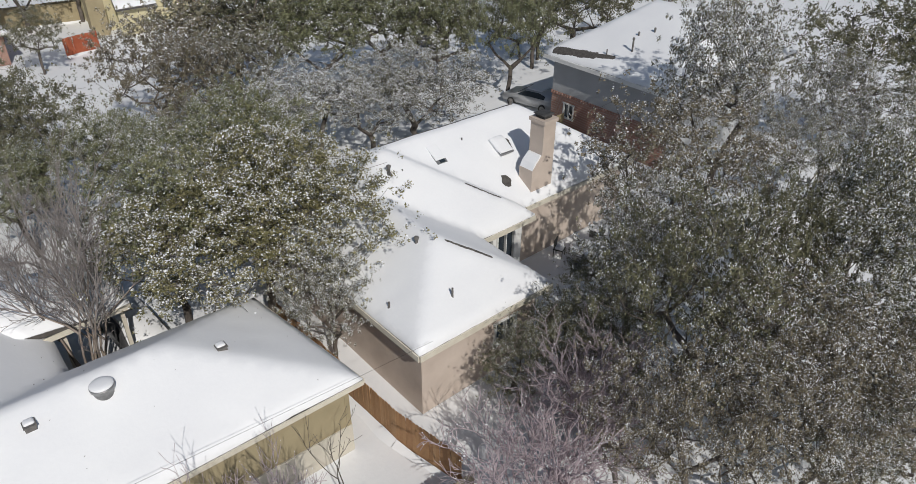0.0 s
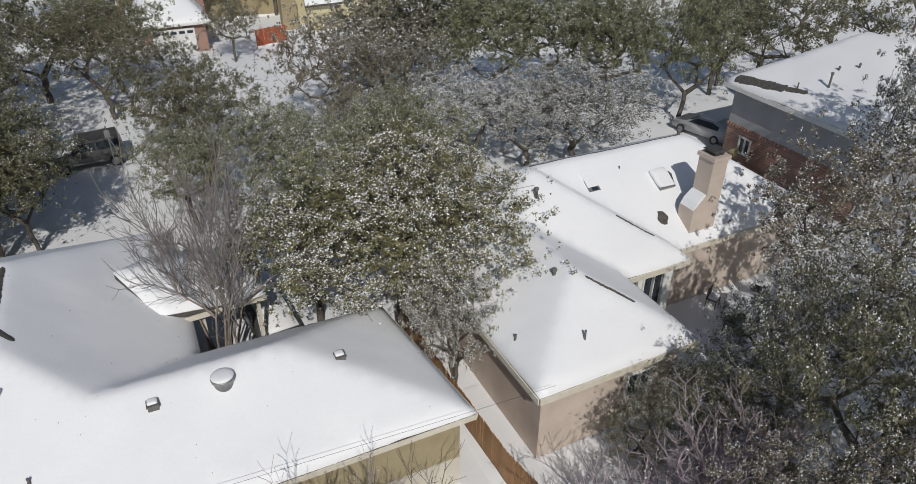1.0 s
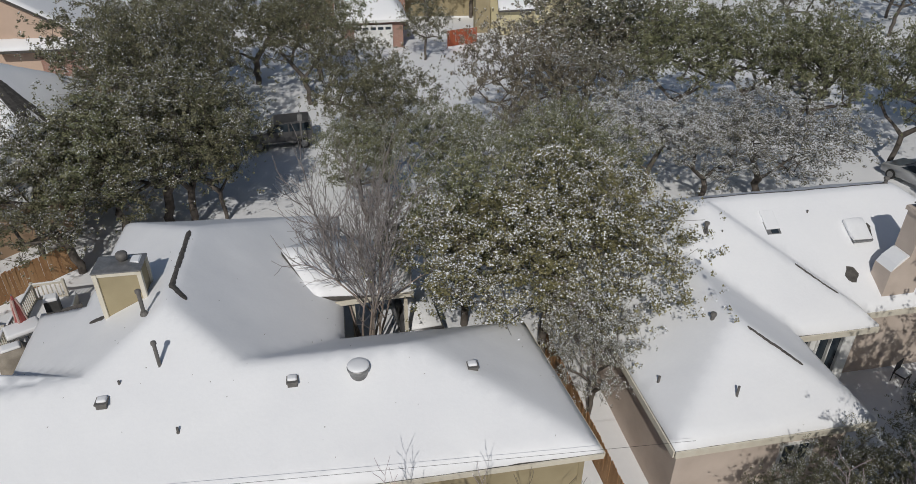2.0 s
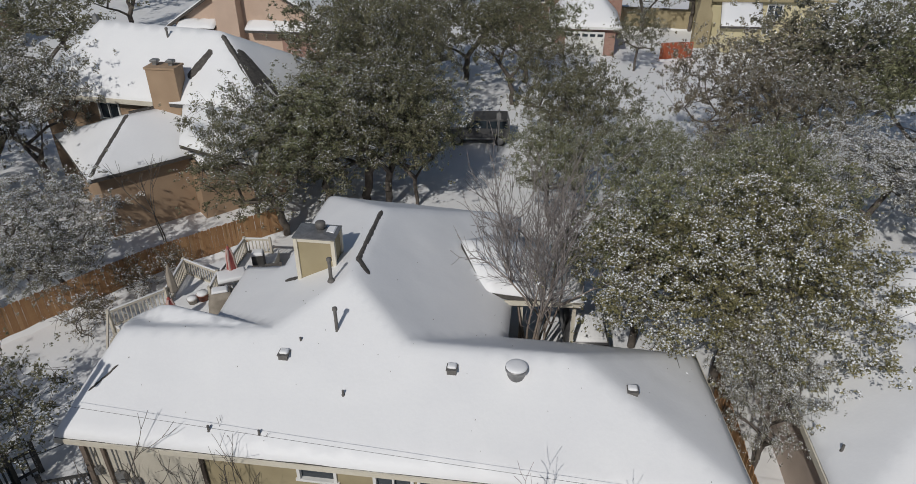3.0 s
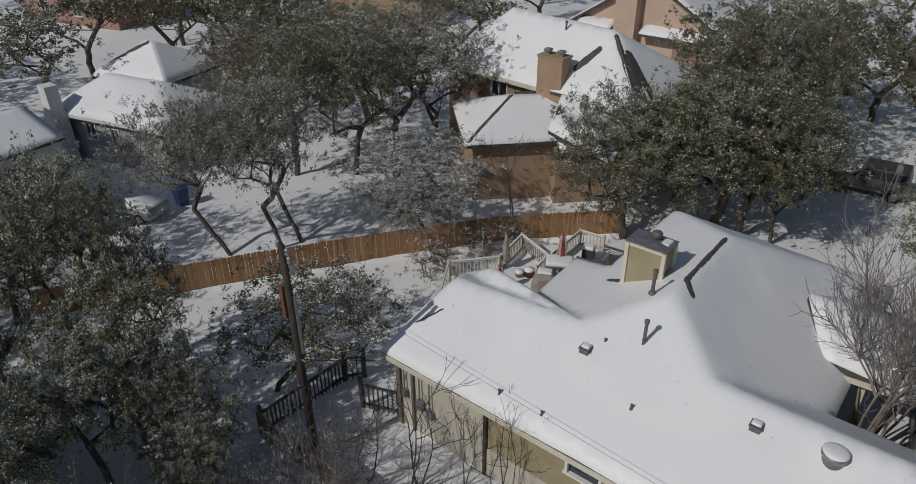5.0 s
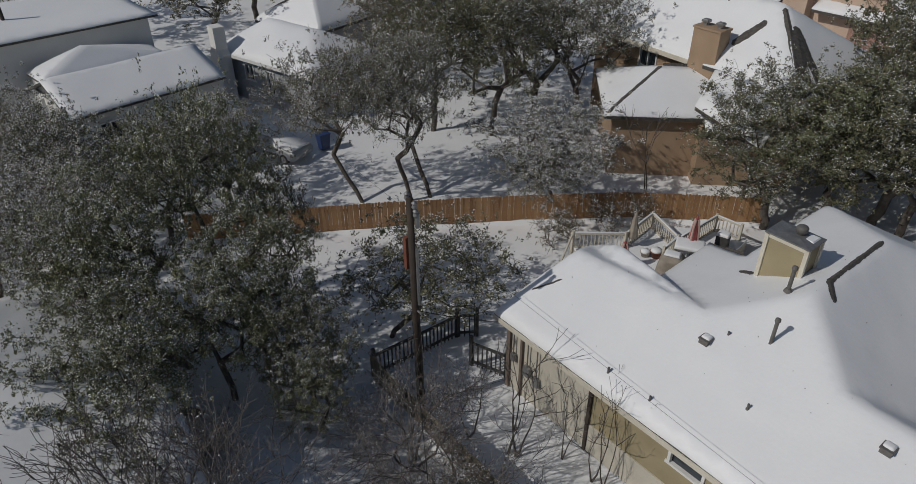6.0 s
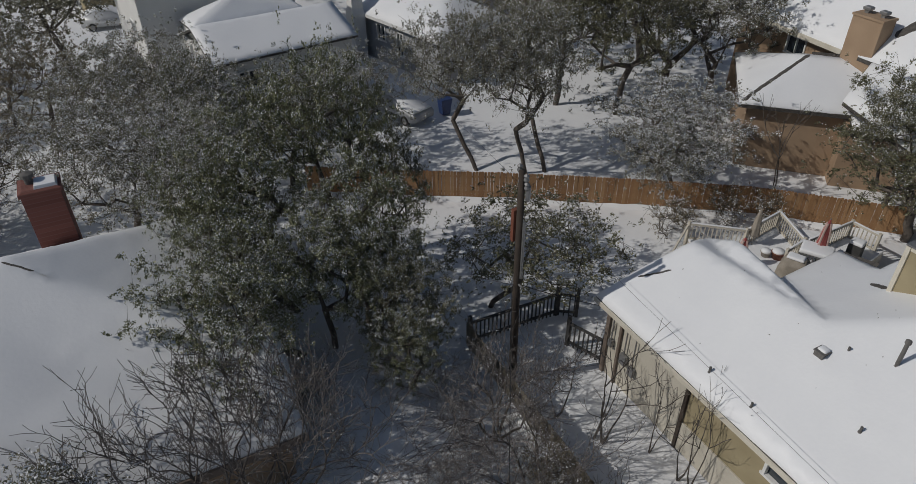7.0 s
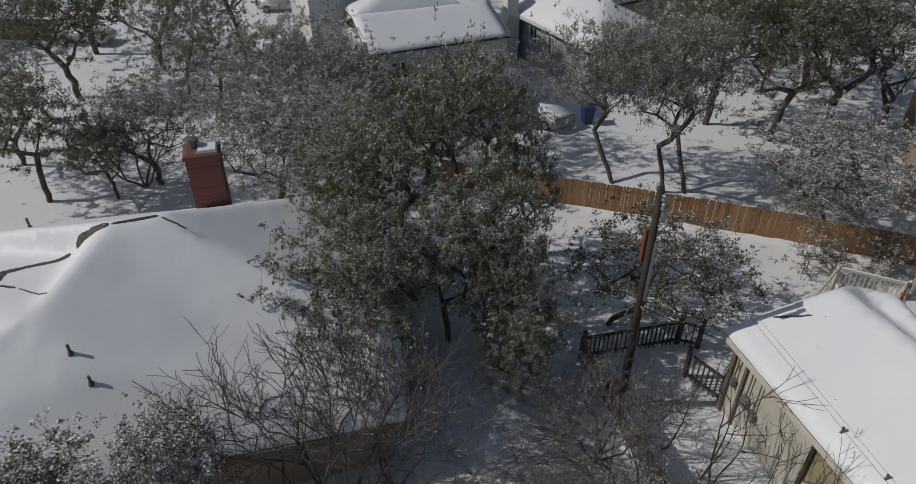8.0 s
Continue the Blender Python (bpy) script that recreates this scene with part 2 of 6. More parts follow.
def wall(name, p, q, z0, z1, mat, parent, openings=(), thick=0.18, label=""):
    """A wall from p to q (plan), its outer face on the right hand of p->q; openings are (start, end, sill, head) along it."""
    p, q = Vector((*p, 0)), Vector((*q, 0))
    d = (q - p)
    length = d.length
    d.normalize()
    nrm = Vector((-d.y, d.x, 0))
    bm = bmesh.new()
    ang = math.degrees(math.atan2(d.y, d.x))
    xs = sorted({0.0, length, *(o[0] for o in openings), *(o[1] for o in openings)})
    zs = sorted({z0, z1, *(o[2] for o in openings), *(o[3] for o in openings)})
    pts = {(a, c): bm.verts.new(p + d * min(max(a, 0.004), length - 0.004) + Vector((0, 0, c))) for a in xs for c in zs}
    for a, b in zip(xs, xs[1:]):
        for lo, hi in zip(zs, zs[1:]):
            if not any(o[0] <= a and b <= o[1] and o[2] <= lo and hi <= o[3] for o in openings):
                bm.faces.new((pts[a, lo], pts[b, lo], pts[b, hi], pts[a, hi]))
    ret = bmesh.ops.extrude_face_region(bm, geom=bm.faces[:])
    bmesh.ops.translate(bm, verts=[g for g in ret["geom"] if isinstance(g, bmesh.types.BMVert)], vec=nrm * thick)
    w = part(name, bm, mat, parent, label)
    for a, b, lo, hi in openings:
        bm = bmesh.new()
        c = p + d * (a + b) / 2 + nrm * 0.06
        t = 0.09
        m = Matrix.Translation((c.x, c.y, 0)) @ Matrix.Rotation(radians(ang), 4, "Z")
        wd = b - a
        for bx, bz, sx, sz in ((0, lo, wd + 0.12, t), (0, hi - t, wd + 0.12, t), (-wd / 2 + t / 2, lo + t, t, hi - lo - 2 * t), (wd / 2 - t / 2, lo + t, t, hi - lo - 2 * t), (0, lo + t, 0.05, hi - lo - 2 * t))[:5 if hi - lo > 0.8 else 4]:
            box(bm, bx, -0.05, bz, sx, 0.14, sz, m=m)
        f = part("window", bm, WHITE, parent, "white framed window")
        bm = bmesh.new()
        box(bm, 0, 0.02, lo + t, wd - 2 * t, 0.012, hi - lo - 2 * t, m=m)
        part("pane", bm, GLASS, f, "dark reflecting window pane")
    return w


def dense(polys, step, inset=0.0):
    """A bmesh of polygons with shared corners, cut finely."""
    bm = bmesh.new()
    seen = {}
    for poly in polys:
        vs = []
        for v in poly:
            k = tuple(round(c, 3) for c in v)
            if k not in seen:
                seen[k] = bm.verts.new(v)
            if seen[k] not in vs:
                vs.append(seen[k])
        bm.faces.new(vs)
    bmesh.ops.triangulate(bm, faces=bm.faces)
    if step:
        for _ in range(9):
            es = [e for e in bm.edges if e.calc_length() > step]
            if not es:
                break
            bmesh.ops.subdivide_edges(bm, edges=es, cuts=1)
            bmesh.ops.triangulate(bm, faces=bm.faces)
            bmesh.ops.beautify_fill(bm, faces=bm.faces, edges=[e for e in bm.edges if len(e.link_faces) == 2 and abs(e.calc_face_angle(0)) < 0.02])
    return bm


BLANKETS = {}


def on_snow(parent, v, lift=0.015):
    """The point v laid on the snow of its roof."""
    zs = [t.ray_cast(Vector((v.x, v.y, 30)), Vector((0, 0, -1)))[0] for t in BLANKETS.get(parent.name, [])]
    zs = [h.z for h in zs if h]
    return Vector((v.x, v.y, max(zs) + lift if zs else v.z))


def roof(parent, polys, depth=0.2, snow=0.2, step=0.7, smooth=6, skirt=0.05, label="dark shingle roof under snow", blanket=True):
    """A shingled slab on the given faces with a smoothed snow blanket lying on it."""
    bm = dense(polys, 0)
    ret = bmesh.ops.extrude_face_region(bm, geom=bm.faces[:])
    bmesh.ops.translate(bm, verts=[g for g in ret["geom"] if isinstance(g, bmesh.types.BMVert)], vec=(0, 0, -depth))
    r = part("roof", bm, SHINGLE, parent, label)
    if not blanket:
        return r
    bm = dense(polys, step)
    rim = {v for v in bm.verts if v.is_boundary}
    inner = [v for v in bm.verts if v not in rim]
    for v in bm.verts:
        v.co.z += snow if v not in rim else snow * 0.4
    for _ in range(smooth):
        bmesh.ops.smooth_vert(bm, verts=inner, factor=0.5, use_axis_x=True, use_axis_y=True, use_axis_z=True)
    base = BVHTree.FromBMesh(dense(polys, 0))
    for v in inner:
        hit = base.ray_cast(Vector((v.co.x, v.co.y, 30)), Vector((0, 0, -1)))[0]
        if hit and v.co.z < hit.z + 0.12:
            v.co.z = hit.z + 0.12
    for v in bm.verts:
        v.co.z += 0.05 * noise.noise(v.co * 0.35) + 0.02 * noise.noise(v.co * 1.7)
        if v in rim:
            v.co.z += 0.03 * noise.noise(v.co * 2.3)
    edges = [e for e in bm.edges if e.is_boundary]
    ret = bmesh.ops.extrude_edge_only(bm, edges=edges)
    low = [g for g in ret["geom"] if isinstance(g, bmesh.types.BMVert)]
    for v in low:
        v.co.z -= snow * 0.42
    BLANKETS.setdefault(parent.name, []).append(BVHTree.FromBMesh(bm))
    s = part("snow_cover", bm, SNOW_ROOF, r, "thick white snow", smooth=True)
    return r


def strip(parent, a, b, width, seed=0, mat=None, lift=0.02):
    """A ragged bare line of shingles where snow slid off, a thin slab from a to b."""
    rnd = random.Random(seed)
    a, b = Vector(a), Vector(b)
    n = max(6, int((b - a).length / 0.09))
    side = (b - a).cross(Vector((0, 0, 1))).normalized()
    bm = bmesh.new()
    rows = []
    for k in range(n + 1):
        c = a.lerp(b, k / n) + side * rnd.uniform(-.012, .012)
        w = width * (rnd.choice((0.9, 0.96, 1.0, 1.04)) + 0.1 * math.sin(k * 0.37 + seed)) * (0.3 if k in (0, n) else 1)
        rows.append([bm.verts.new(on_snow(parent, c + side * w / 2)), bm.verts.new(on_snow(parent, c, 0.03)), bm.verts.new(on_snow(parent, c - side * w / 2))])
    for p, q in zip(rows, rows[1:]):
        bm.faces.new((p[0], p[1], q[1], q[0]))
        bm.faces.new((p[1], p[2], q[2], q[1]))
    ret = bmesh.ops.extrude_face_region(bm, geom=bm.faces[:])
    bmesh.ops.translate(bm, verts=[g for g in ret["geom"] if isinstance(g, bmesh.types.BMVert)], vec=(0, 0, -0.08))
    return part("bare_shingles", bm, mat or SHINGLE, parent, "dark bare shingles")


# ------------------------------------------------------------------ ground
def snow_ground():
    bm = bmesh.new()
    xs = [-2500, -600, -200] + [-90 + 1.5 * k for k in range(121)] + [200, 600, 2500]
    ys = [-2500, -600, -200, -60] + [-30 + 1.5 * k for k in range(88)] + [200, 600, 2500]
    grid = []
    for y in ys:
        row = []
        for x in xs:
            near = abs(x) < 95 and -35 < y < 105
            z = 0.10 * noise.noise((x * 0.13, y * 0.13, 0)) + 0.05 * noise.noise((x * 0.5, y * 0.5, 3)) if near else 0.0
            # the bank of raised ground beside the low-pitch house
            z += 1.3 * math.exp(-((x + 15.6) / 2.6) ** 2 / 2 - ((y - 5.0) / 1.6) ** 2 / 2)
            row.append(bm.verts.new((x, y, z)))
        grid.append(row)
    for a, b in zip(grid, grid[1:]):
        for k in range(len(xs) - 1):
            bm.faces.new((a[k], a[k + 1], b[k + 1], b[k]))
    g = part("ground", bm, SNOW, smooth=True)
    return tagged(g, "white snow covering yards and streets", "ground", kind="structure")


snow_ground()


# ------------------------------------------------------------------ small roof fittings
def box_vent(parent, x, y, z, slope=0.5):
    bm = bmesh.new()
    stack(bm, [(0, 0, 0.28, 0.28, -0.2), (0, 0, 0.28, 0.28, 0.09), (0, 0, 0.33, 0.33, 0.10), (0, 0, 0.33, 0.33, 0.14)])
    v = part("box_vent", bm, PIPE, parent, "dark metal box vent")
    v.matrix_basis = pose(x, y, z)
    bm = bmesh.new()
    box(bm, 0, 0.05, 0.08, 0.30, 0.27, 0.12, bevel=0.055, taper=0.85)
    part("snow_cap", bm, SNOW_ROOF, v, "cap of snow", True)
    return v


def turbine(parent, x, y, z):
    bm = bmesh.new()
    lathe(bm, 0, 0, [(0.28, -0.3), (0.28, 0.06), (0.30, 0.08), (0.33, 0.13), (0.34, 0.2), (0.33, 0.23)], 22)
    v = part("attic_fan", bm, METAL, parent, "round grey metal attic fan", True)
    v.matrix_basis = pose(x, y, z)
    bm = bmesh.new()
    lathe(bm, 0, 0.02, [(0.325, 0.225), (0.325, 0.25), (0.28, 0.29), (0.15, 0.31), (0.02, 0.315)], 22, 0.01)
    part("snow_cap", bm, SNOW_ROOF, v, "round cap of snow", True)
    return v


def vent_pipe(parent, x, y, z, h, r=0.05, cap=False):
    bm = bmesh.new()
    tube(bm, (0, 0, -0.2), (0, 0, h), r, n=10)
    lathe(bm, 0, 0, [(r * 2.2, -0.05), (r * 1.3, 0.07)], 10)
    if cap:
        lathe(bm, 0, 0, [(r * 1.2, h - 0.02), (r * 1.55, h + 0.02), (r * 1.4, h + 0.09), (r * 0.6, h + 0.12)], 10)
    v = part("vent_pipe", bm, PIPE, parent, "dark plumbing vent pipe")
    v.matrix_basis = pose(x, y, z)
    return v


# ------------------------------------------------------------------ the near house
E = 3.25


def near_house():
    h = thing("near_house", -3.5, 16, 0, "single-storey tan house with a long snow-covered hip roof", "house")
    h.matrix_basis = Matrix()
    sw, se, ne = (-13.7, 12.74, E), (6.38, 12.76, E), (5.6, 18.9, E)
    re, vr, vn = (1.3, 16.1, 5.05), (-3.8, 16.1, 5.05), (-0.75, 18.95, E)
    pw, pn = (-5.9, 18.0, 6.05), (-5.9, 22.6, 6.05)
    vl, rw = (-7.9, 16.1, 5.05), (-12.9, 15.85, 4.85)
    gp, gv = (-12.3, 17.3, 4.75), (-12.2, 16.6, 4.5)
    nw, vln = (-14.35, 18.3, E), (-11.4, 18.8, E)
    nec, nwc = (-0.75, 27.7, E), (-9.4, 26.6, 4.3)
    wn, wk = (-11.7, 22.5, 3.05), (-9.4, 20.9, 4.3)
    polys = [[sw, se, re, vr, vl, rw], [vl, vr, pw], [se, ne, re], [ne, vn, vr, re], [vr, vn, nec, pn, pw], [pn, nec, nwc], [pw, pn, nwc, wk], [pw, wk, wn, vln, vl], [vl, vln, gp], [gp, vln, nw], [vl, gp, gv], [vl, gv, rw], [gp, nw, gv], [gv, nw, rw], [rw, nw, sw]]
    roof(h, polys, smooth=1, step=0.5)
    wall("wall", (-13.25, 13.1), (-9.42, 13.1), 0, 3.2, CREAM, h, label="cream siding wall")
    wall("wall", (-9.42, 13.1), (6.0, 13.1), 1.22, 3.2, TAN, h, [(2.92, 4.12, 2.12, 2.84), (5.2, 6.4, 1.75, 2.85), (6.5, 7.6, 1.75, 2.85)], label="olive tan stucco wall")
    wall("wall", (-9.42, 13.06), (6.0, 13.06), 0, 1.21, CREAM, h, label="cream siding below the stucco")
    for x, z, w, hh in ((-12.2, 1.25, 0.3, 0.42), (-11.75, 1.1, 0.26, 0.34), (-12.9, 1.5, 0.18, 0.3)):
        bm = bmesh.new()
        box(bm, x, 13.0, z, w, 0.16, hh, bevel=0.02)
        m = part("meter_box", bm, METAL, h, "grey electric meter box")
        bm = bmesh.new()
        tube(bm, (x, 12.99, z + hh), (x, 12.99, 3.0), 0.025)
        part("conduit", bm, METAL, m)
    wall("wall", (6.0, 13.1), (5.4, 18.6), 0, 3.2, TAN, h)
    wall("wall", (5.4, 18.6), (-1.1, 18.6), 0, 3.2, TAN, h)
    wall("wall", (-1.15, 18.6), (-1.15, 27.3), 0, 3.2, TAN, h)
    wall("wall", (-1.15, 27.3), (-9.1, 26.3), 0, 3.2, TAN, h)
    wall("wall", (-9.1, 26.3), (-9.1, 20.6), 0, 4.2, TAN, h)
    wall("wall", (-9.1, 20.6), (-11.35, 22.0), 0, 3.0, TAN, h)
    wall("wall", (-11.35, 22.0), (-11.1, 18.5), 0, 3.1, TAN, h)
    wall("wall", (-11.1, 18.5), (-13.9, 17.95), 0, 3.2, TAN, h)
    wall("wall", (-13.9, 17.95), (-13.25, 13.1), 0, 3.2, CREAM, h)
    for x, w in ((-13.2, 0.16), (-12.55, 0.10), (-9.42, 0.12)):
        bm = bmesh.new()
        box(bm, x, 13.05, 0, w, 0.1, 3.05)
        part("corner_trim", bm, FASCIA if x < -9.5 else POLEWOOD, h, "dark upright trim board")
    for a, b in (((-13.7, 12.70), (6.38, 12.72)), ((6.42, 12.76), (5.64, 18.9))):
        bm = bmesh.new()
        d = Vector((b[0] - a[0], b[1] - a[1], 0))
        box(bm, (a[0] + b[0]) / 2, (a[1] + b[1]) / 2, 3.07, d.length, 0.05, 0.17, math.degrees(math.atan2(d.y, d.x)))
        part("fascia", bm, TRIM, h, "pale eave board")
    # porch roof wing towards the drive
    g = [(-1.74, 20.85, 3.9), (1.9, 21.1, 3.45), (1.0, 22.9, 4.5), (-2.9, 22.7, 4.85), (2.0, 24.9, 3.4), (-1.9, 24.9, 3.9)]
    roof(h, [[g[0], g[1], g[2], g[3]], [g[1], g[4], g[2]], [g[4], g[5], g[3], g[2]]], label="lower shingle roof under snow")
    bm = bmesh.new()
    box(bm, 0.08, 20.95, 3.36, 3.6, 0.05, 0.2, 3.9)
    part("fascia", bm, TRIM, h, "pale eave board")
    for x, y in ((-0.4, 21.4), (1.6, 21.5), (1.6, 24.5)):
        bm = bmesh.new()
        box(bm, x, y, -0.05, 0.14, 0.14, 3.3)
        part("porch_post", bm, TRIM, h)
    # chimney
    cx, cy, top = -7.4, 19.42, 6.85
    bm = bmesh.new()
    box(bm, cx, cy, 4.2, 1.3, 0.84, top - 4.2)
    c = part("chimney", bm, TAN, h, "boxed tan chimney with pale corner boards")
    for dx, dy in ((-.65, -.42), (.65, -.42), (.65, .42), (-.65, .42)):
        bm = bmesh.new()
        box(bm, cx + dx, cy + dy, 4.22, 0.13, 0.13, top - 4.25)
        part("corner_board", bm, TRIM, c)
    bm = bmesh.new()
    box(bm, cx, cy - 0.43, top - 0.14, 1.16, 0.06, 0.13)
    part("top_board", bm, TRIM, c)
    bm = bmesh.new()
    stack(bm, [(cx, cy, 1.46, 1.0, top), (cx, cy, 1.46, 1.0, top + 0.04), (cx, cy, 0.5, 0.4, top + 0.10)])
    part("cap", bm, METAL, c, "grey metal chimney cap")
    bm = bmesh.new()
    stack(bm, [(cx + 0.42, cy + 0.15, 0.4, 0.5, top + 0.041), (cx + 0.42, cy + 0.15, 0.3, 0.4, top + 0.09)])
    part("snow_cap", bm, SNOW_ROOF, c)
    bm = bmesh.new()
    lathe(bm, cx + 0.1, cy + 0.1, [(0.13, top + 0.05), (0.13, top + 0.15), (0.17, top + 0.17), (0.18, top + 0.32), (0.15, top + 0.36), (0.02, top + 0.37)], 14)
    part("flue", bm, PIPE, c, "round dark flue pipe", True)
    for x, y in ((-2.23, 15.4), (3.05, 15.4), (-7.38, 15.36)):
        box_vent(h, x, y, on_snow(h, Vector((x, y, 4.7)), -0.02).z)
    turbine(h, -0.33, 15.5, on_snow(h, Vector((-0.33, 15.5, 4.7)), -0.04).z)
    for x, y, z, hh, r, cp in ((-5.94, 16.24, 5.22, 0.85, 0.055, True), (-6.55, 17.9, 6.0, 0.75, 0.06, True), (-6.99, 15.84, 5.0, 0.22, 0.035, False), (-5.33, 14.47, 4.3, 0.22, 0.035, False),
                               (-9.03, 13.2, 3.62, 0.26, 0.04, False), (-7.52, 13.24, 3.65, 0.22, 0.035, False)):
        vent_pipe(h, x, y, z, hh, r, cp)
    strip(h, (-5.9, 18.9, 6.27), (-5.9, 22.4, 6.27), 0.17, 1)
    strip(h, (-5.95, 19.0, 6.25), (-5.4, 18.4, 6.05), 0.2, 2)
    strip(h, (-13.3, 18.35, 3.5), (-12.2, 18.15, 3.6), 0.1, 3)
    strip(h, (-11.4, 22.2, 3.33), (-9.55, 21.0, 4.45), 0.1, 8)
    strip(h, (-13.1, 13.9, 4.0), (-12.5, 14.7, 4.3), 0.06, 9)
    strip(h, (-8.75, 19.3, 4.7), (-8.15, 19.1, 4.9), 0.22, 10)
    return h


near_house()


# ------------------------------------------------------------------ the house beside it
def second_house():
    h = thing("neighbour_house", 0, 0, 0, "beige single-storey house with a snow-covered hip roof", "house")
    z = 3.3
    sw, se, v2, c2 = (8.55, 12.35, z), (15.25, 12.35, z), (15.25, 16.5, z), (18.6, 16.5, z)
    p1, j, p2 = (11.9, 15.6, 5.1), (11.9, 19.86, 5.1), (13.6, 21.6, 6.1)
    c3, se2, r1 = (18.6, 17.3, z), (27.0, 17.3, z), (22.4, 21.9, 5.95)
    nw, ne = (8.55, 26.9, z), (27.0, 26.9, z)
    vm = (13.9, 21.9, 6.0)
    roof(h, [[sw, se, p1], [se, v2, j, p1], [v2, c2, p2, j], [c2, c3, vm, p2], [c3, se2, r1, vm], [se2, ne, r1], [ne, nw, p2, vm, r1], [nw, sw, p1, j], [nw, j, p2]], smooth=1, step=0.5)
    wall("wall", (8.95, 12.8), (14.85, 12.8), 0, 3.25, PINKBEIGE, h, [(3.6, 4.8, 1.2, 2.4)])
    wall("wall", (14.85, 12.8), (14.85, 16.9), 0, 3.25, PINKBEIGE, h)
    wall("wall", (14.85, 16.9), (18.2, 16.9), 0, 3.25, WHITE, h, [(0.6, 1.5, 1.0, 2.95), (1.7, 2.9, 0.3, 2.95)], label="white framed glazed wall")
    wall("wall", (18.2, 16.9), (18.2, 17.7), 0, 3.25, PINKBEIGE, h)
    wall("wall", (18.2, 17.7), (26.6, 17.7), 0, 3.25, PINKBEIGE, h)
    wall("wall", (26.6, 17.7), (26.6, 26.5), 0, 3.25, PINKBEIGE, h)
    wall("wall", (26.6, 26.5), (8.95, 26.5), 0, 3.25, PINKBEIGE, h)
    wall("wall", (8.95, 26.5), (8.95, 12.8), 0, 3.25, PINKBEIGE, h)
    for a, b in (((8.55, 12.31), (15.25, 12.31)), ((8.51, 26.9), (8.51, 12.35)), ((15.25, 16.46), (18.6, 16.46)), ((18.6, 17.26), (27, 17.26))):
        bm = bmesh.new()
        d = Vector((b[0] - a[0], b[1] - a[1], 0))
        box(bm, (a[0] + b[0]) / 2, (a[1] + b[1]) / 2, 3.07, d.length, 0.05, 0.24, math.degrees(math.atan2(d.y, d.x)))
        part("fascia", bm, TRIM, h, "pale eave board")
    # chimney with a shoulder
    bm = bmesh.new()
    stack(bm, [(20.2, 18.1, 1.4, 0.85, 3.1), (20.2, 18.1, 1.4, 0.85, 4.75), (20.5, 18.1, 0.8, 0.85, 5.35), (20.5, 18.1, 0.8, 0.85, 6.82), (20.5, 18.1, 0.94, 1.0, 6.86), (20.5, 18.1, 0.94, 1.0, 7.02)])
    c = part("chimney", bm, PINKBEIGE, h, "beige stucco chimney with a sloped shoulder")
    bm = bmesh.new()
    stack(bm, [(20.5, 18.1, 0.5, 0.55, 7.02), (20.5, 18.1, 0.5, 0.55, 7.16), (20.5, 18.1, 0.7, 0.75, 7.18), (20.5, 18.1, 0.55, 0.6, 7.25)])
    part("cap", bm, DARKRAIL, c, "dark metal chimney cap")
    bm = bmesh.new()
    stack(bm, [(19.8, 18.1, 0.58, 0.83, 4.76), (19.88, 18.1, 0.44, 0.8, 5.05), (20.04, 18.1, 0.1, 0.76, 5.38)])
    part("snow_cap", bm, SNOW_ROOF, c)
    # skylight and pipes
    bm = bmesh.new()
    m = Matrix.Translation((16.2, 20.8, 5.42)) @ Matrix.Rotation(radians(29), 4, "X")
    box(bm, 0, 0, 0, 0.6, 1.1, 0.12, m=m)
    s = part("skylight", bm, METAL, h, "skylight half clear of snow")
    bm = bmesh.new()
    box(bm, 0, 0.08, 0.122, 0.56, 0.86, 0.07, m=m, bevel=0.03)
    part("snow_cap", bm, SNOW_ROOF, s)
    bm = bmesh.new()
    box(bm, 0.05, -0.4, 0.122, 0.3, 0.24, 0.02, m=m)
    part("pane", bm, GLASS, s)
    bm = bmesh.new()
    m = Matrix.Translation((19.7, 20.0, 5.15)) @ Matrix.Rotation(radians(27), 4, "X")
    box(bm, 0, 0, 0, 0.8, 1.0, 0.1, m=m)
    s = part("skylight", bm, METAL, h, "skylight buried under a mound of snow")
    bm = bmesh.new()
    box(bm, 0, 0.06, 0.0, 0.85, 1.0, 0.13, m=m, bevel=0.06)
    bmesh.ops.subdivide_edges(bm, edges=bm.edges[:], cuts=2, use_grid_fill=True)
    for v in bm.verts:
        v.co.z += 0.08 * noise.noise(v.co * 1.9)
    part("snow_cap", bm, SNOW_ROOF, s, "", True)
    for x, y, zz, hh, r, cp in ((10.95, 13.43, 4.0, 0.45, 0.04, False), (11.32, 16.01, 4.85, 0.3, 0.07, True), (9.05, 14.78, 3.7, 0.28, 0.04, False), (13.25, 20.41, 5.6, 0.3, 0.07, True), (13.9, 20.3, 5.5, 0.15, 0.03, False), (17.98, 20.98, 5.5, 0.25, 0.035, False), (22.2, 22.0, 6.0, 0.25, 0.08, True)):
        vent_pipe(h, x, y, zz, hh, r, cp)
    strip(h, (12.15, 15.3, 5.12), (13.5, 14.0, 4.45), 0.09, 4)
    strip(h, (16.3, 18.85, 4.75), (17.5, 17.65, 4.1), 0.09, 5)
    strip(h, (13.9, 22.05, 6.18), (22.2, 22.0, 6.12), 0.12, 6)
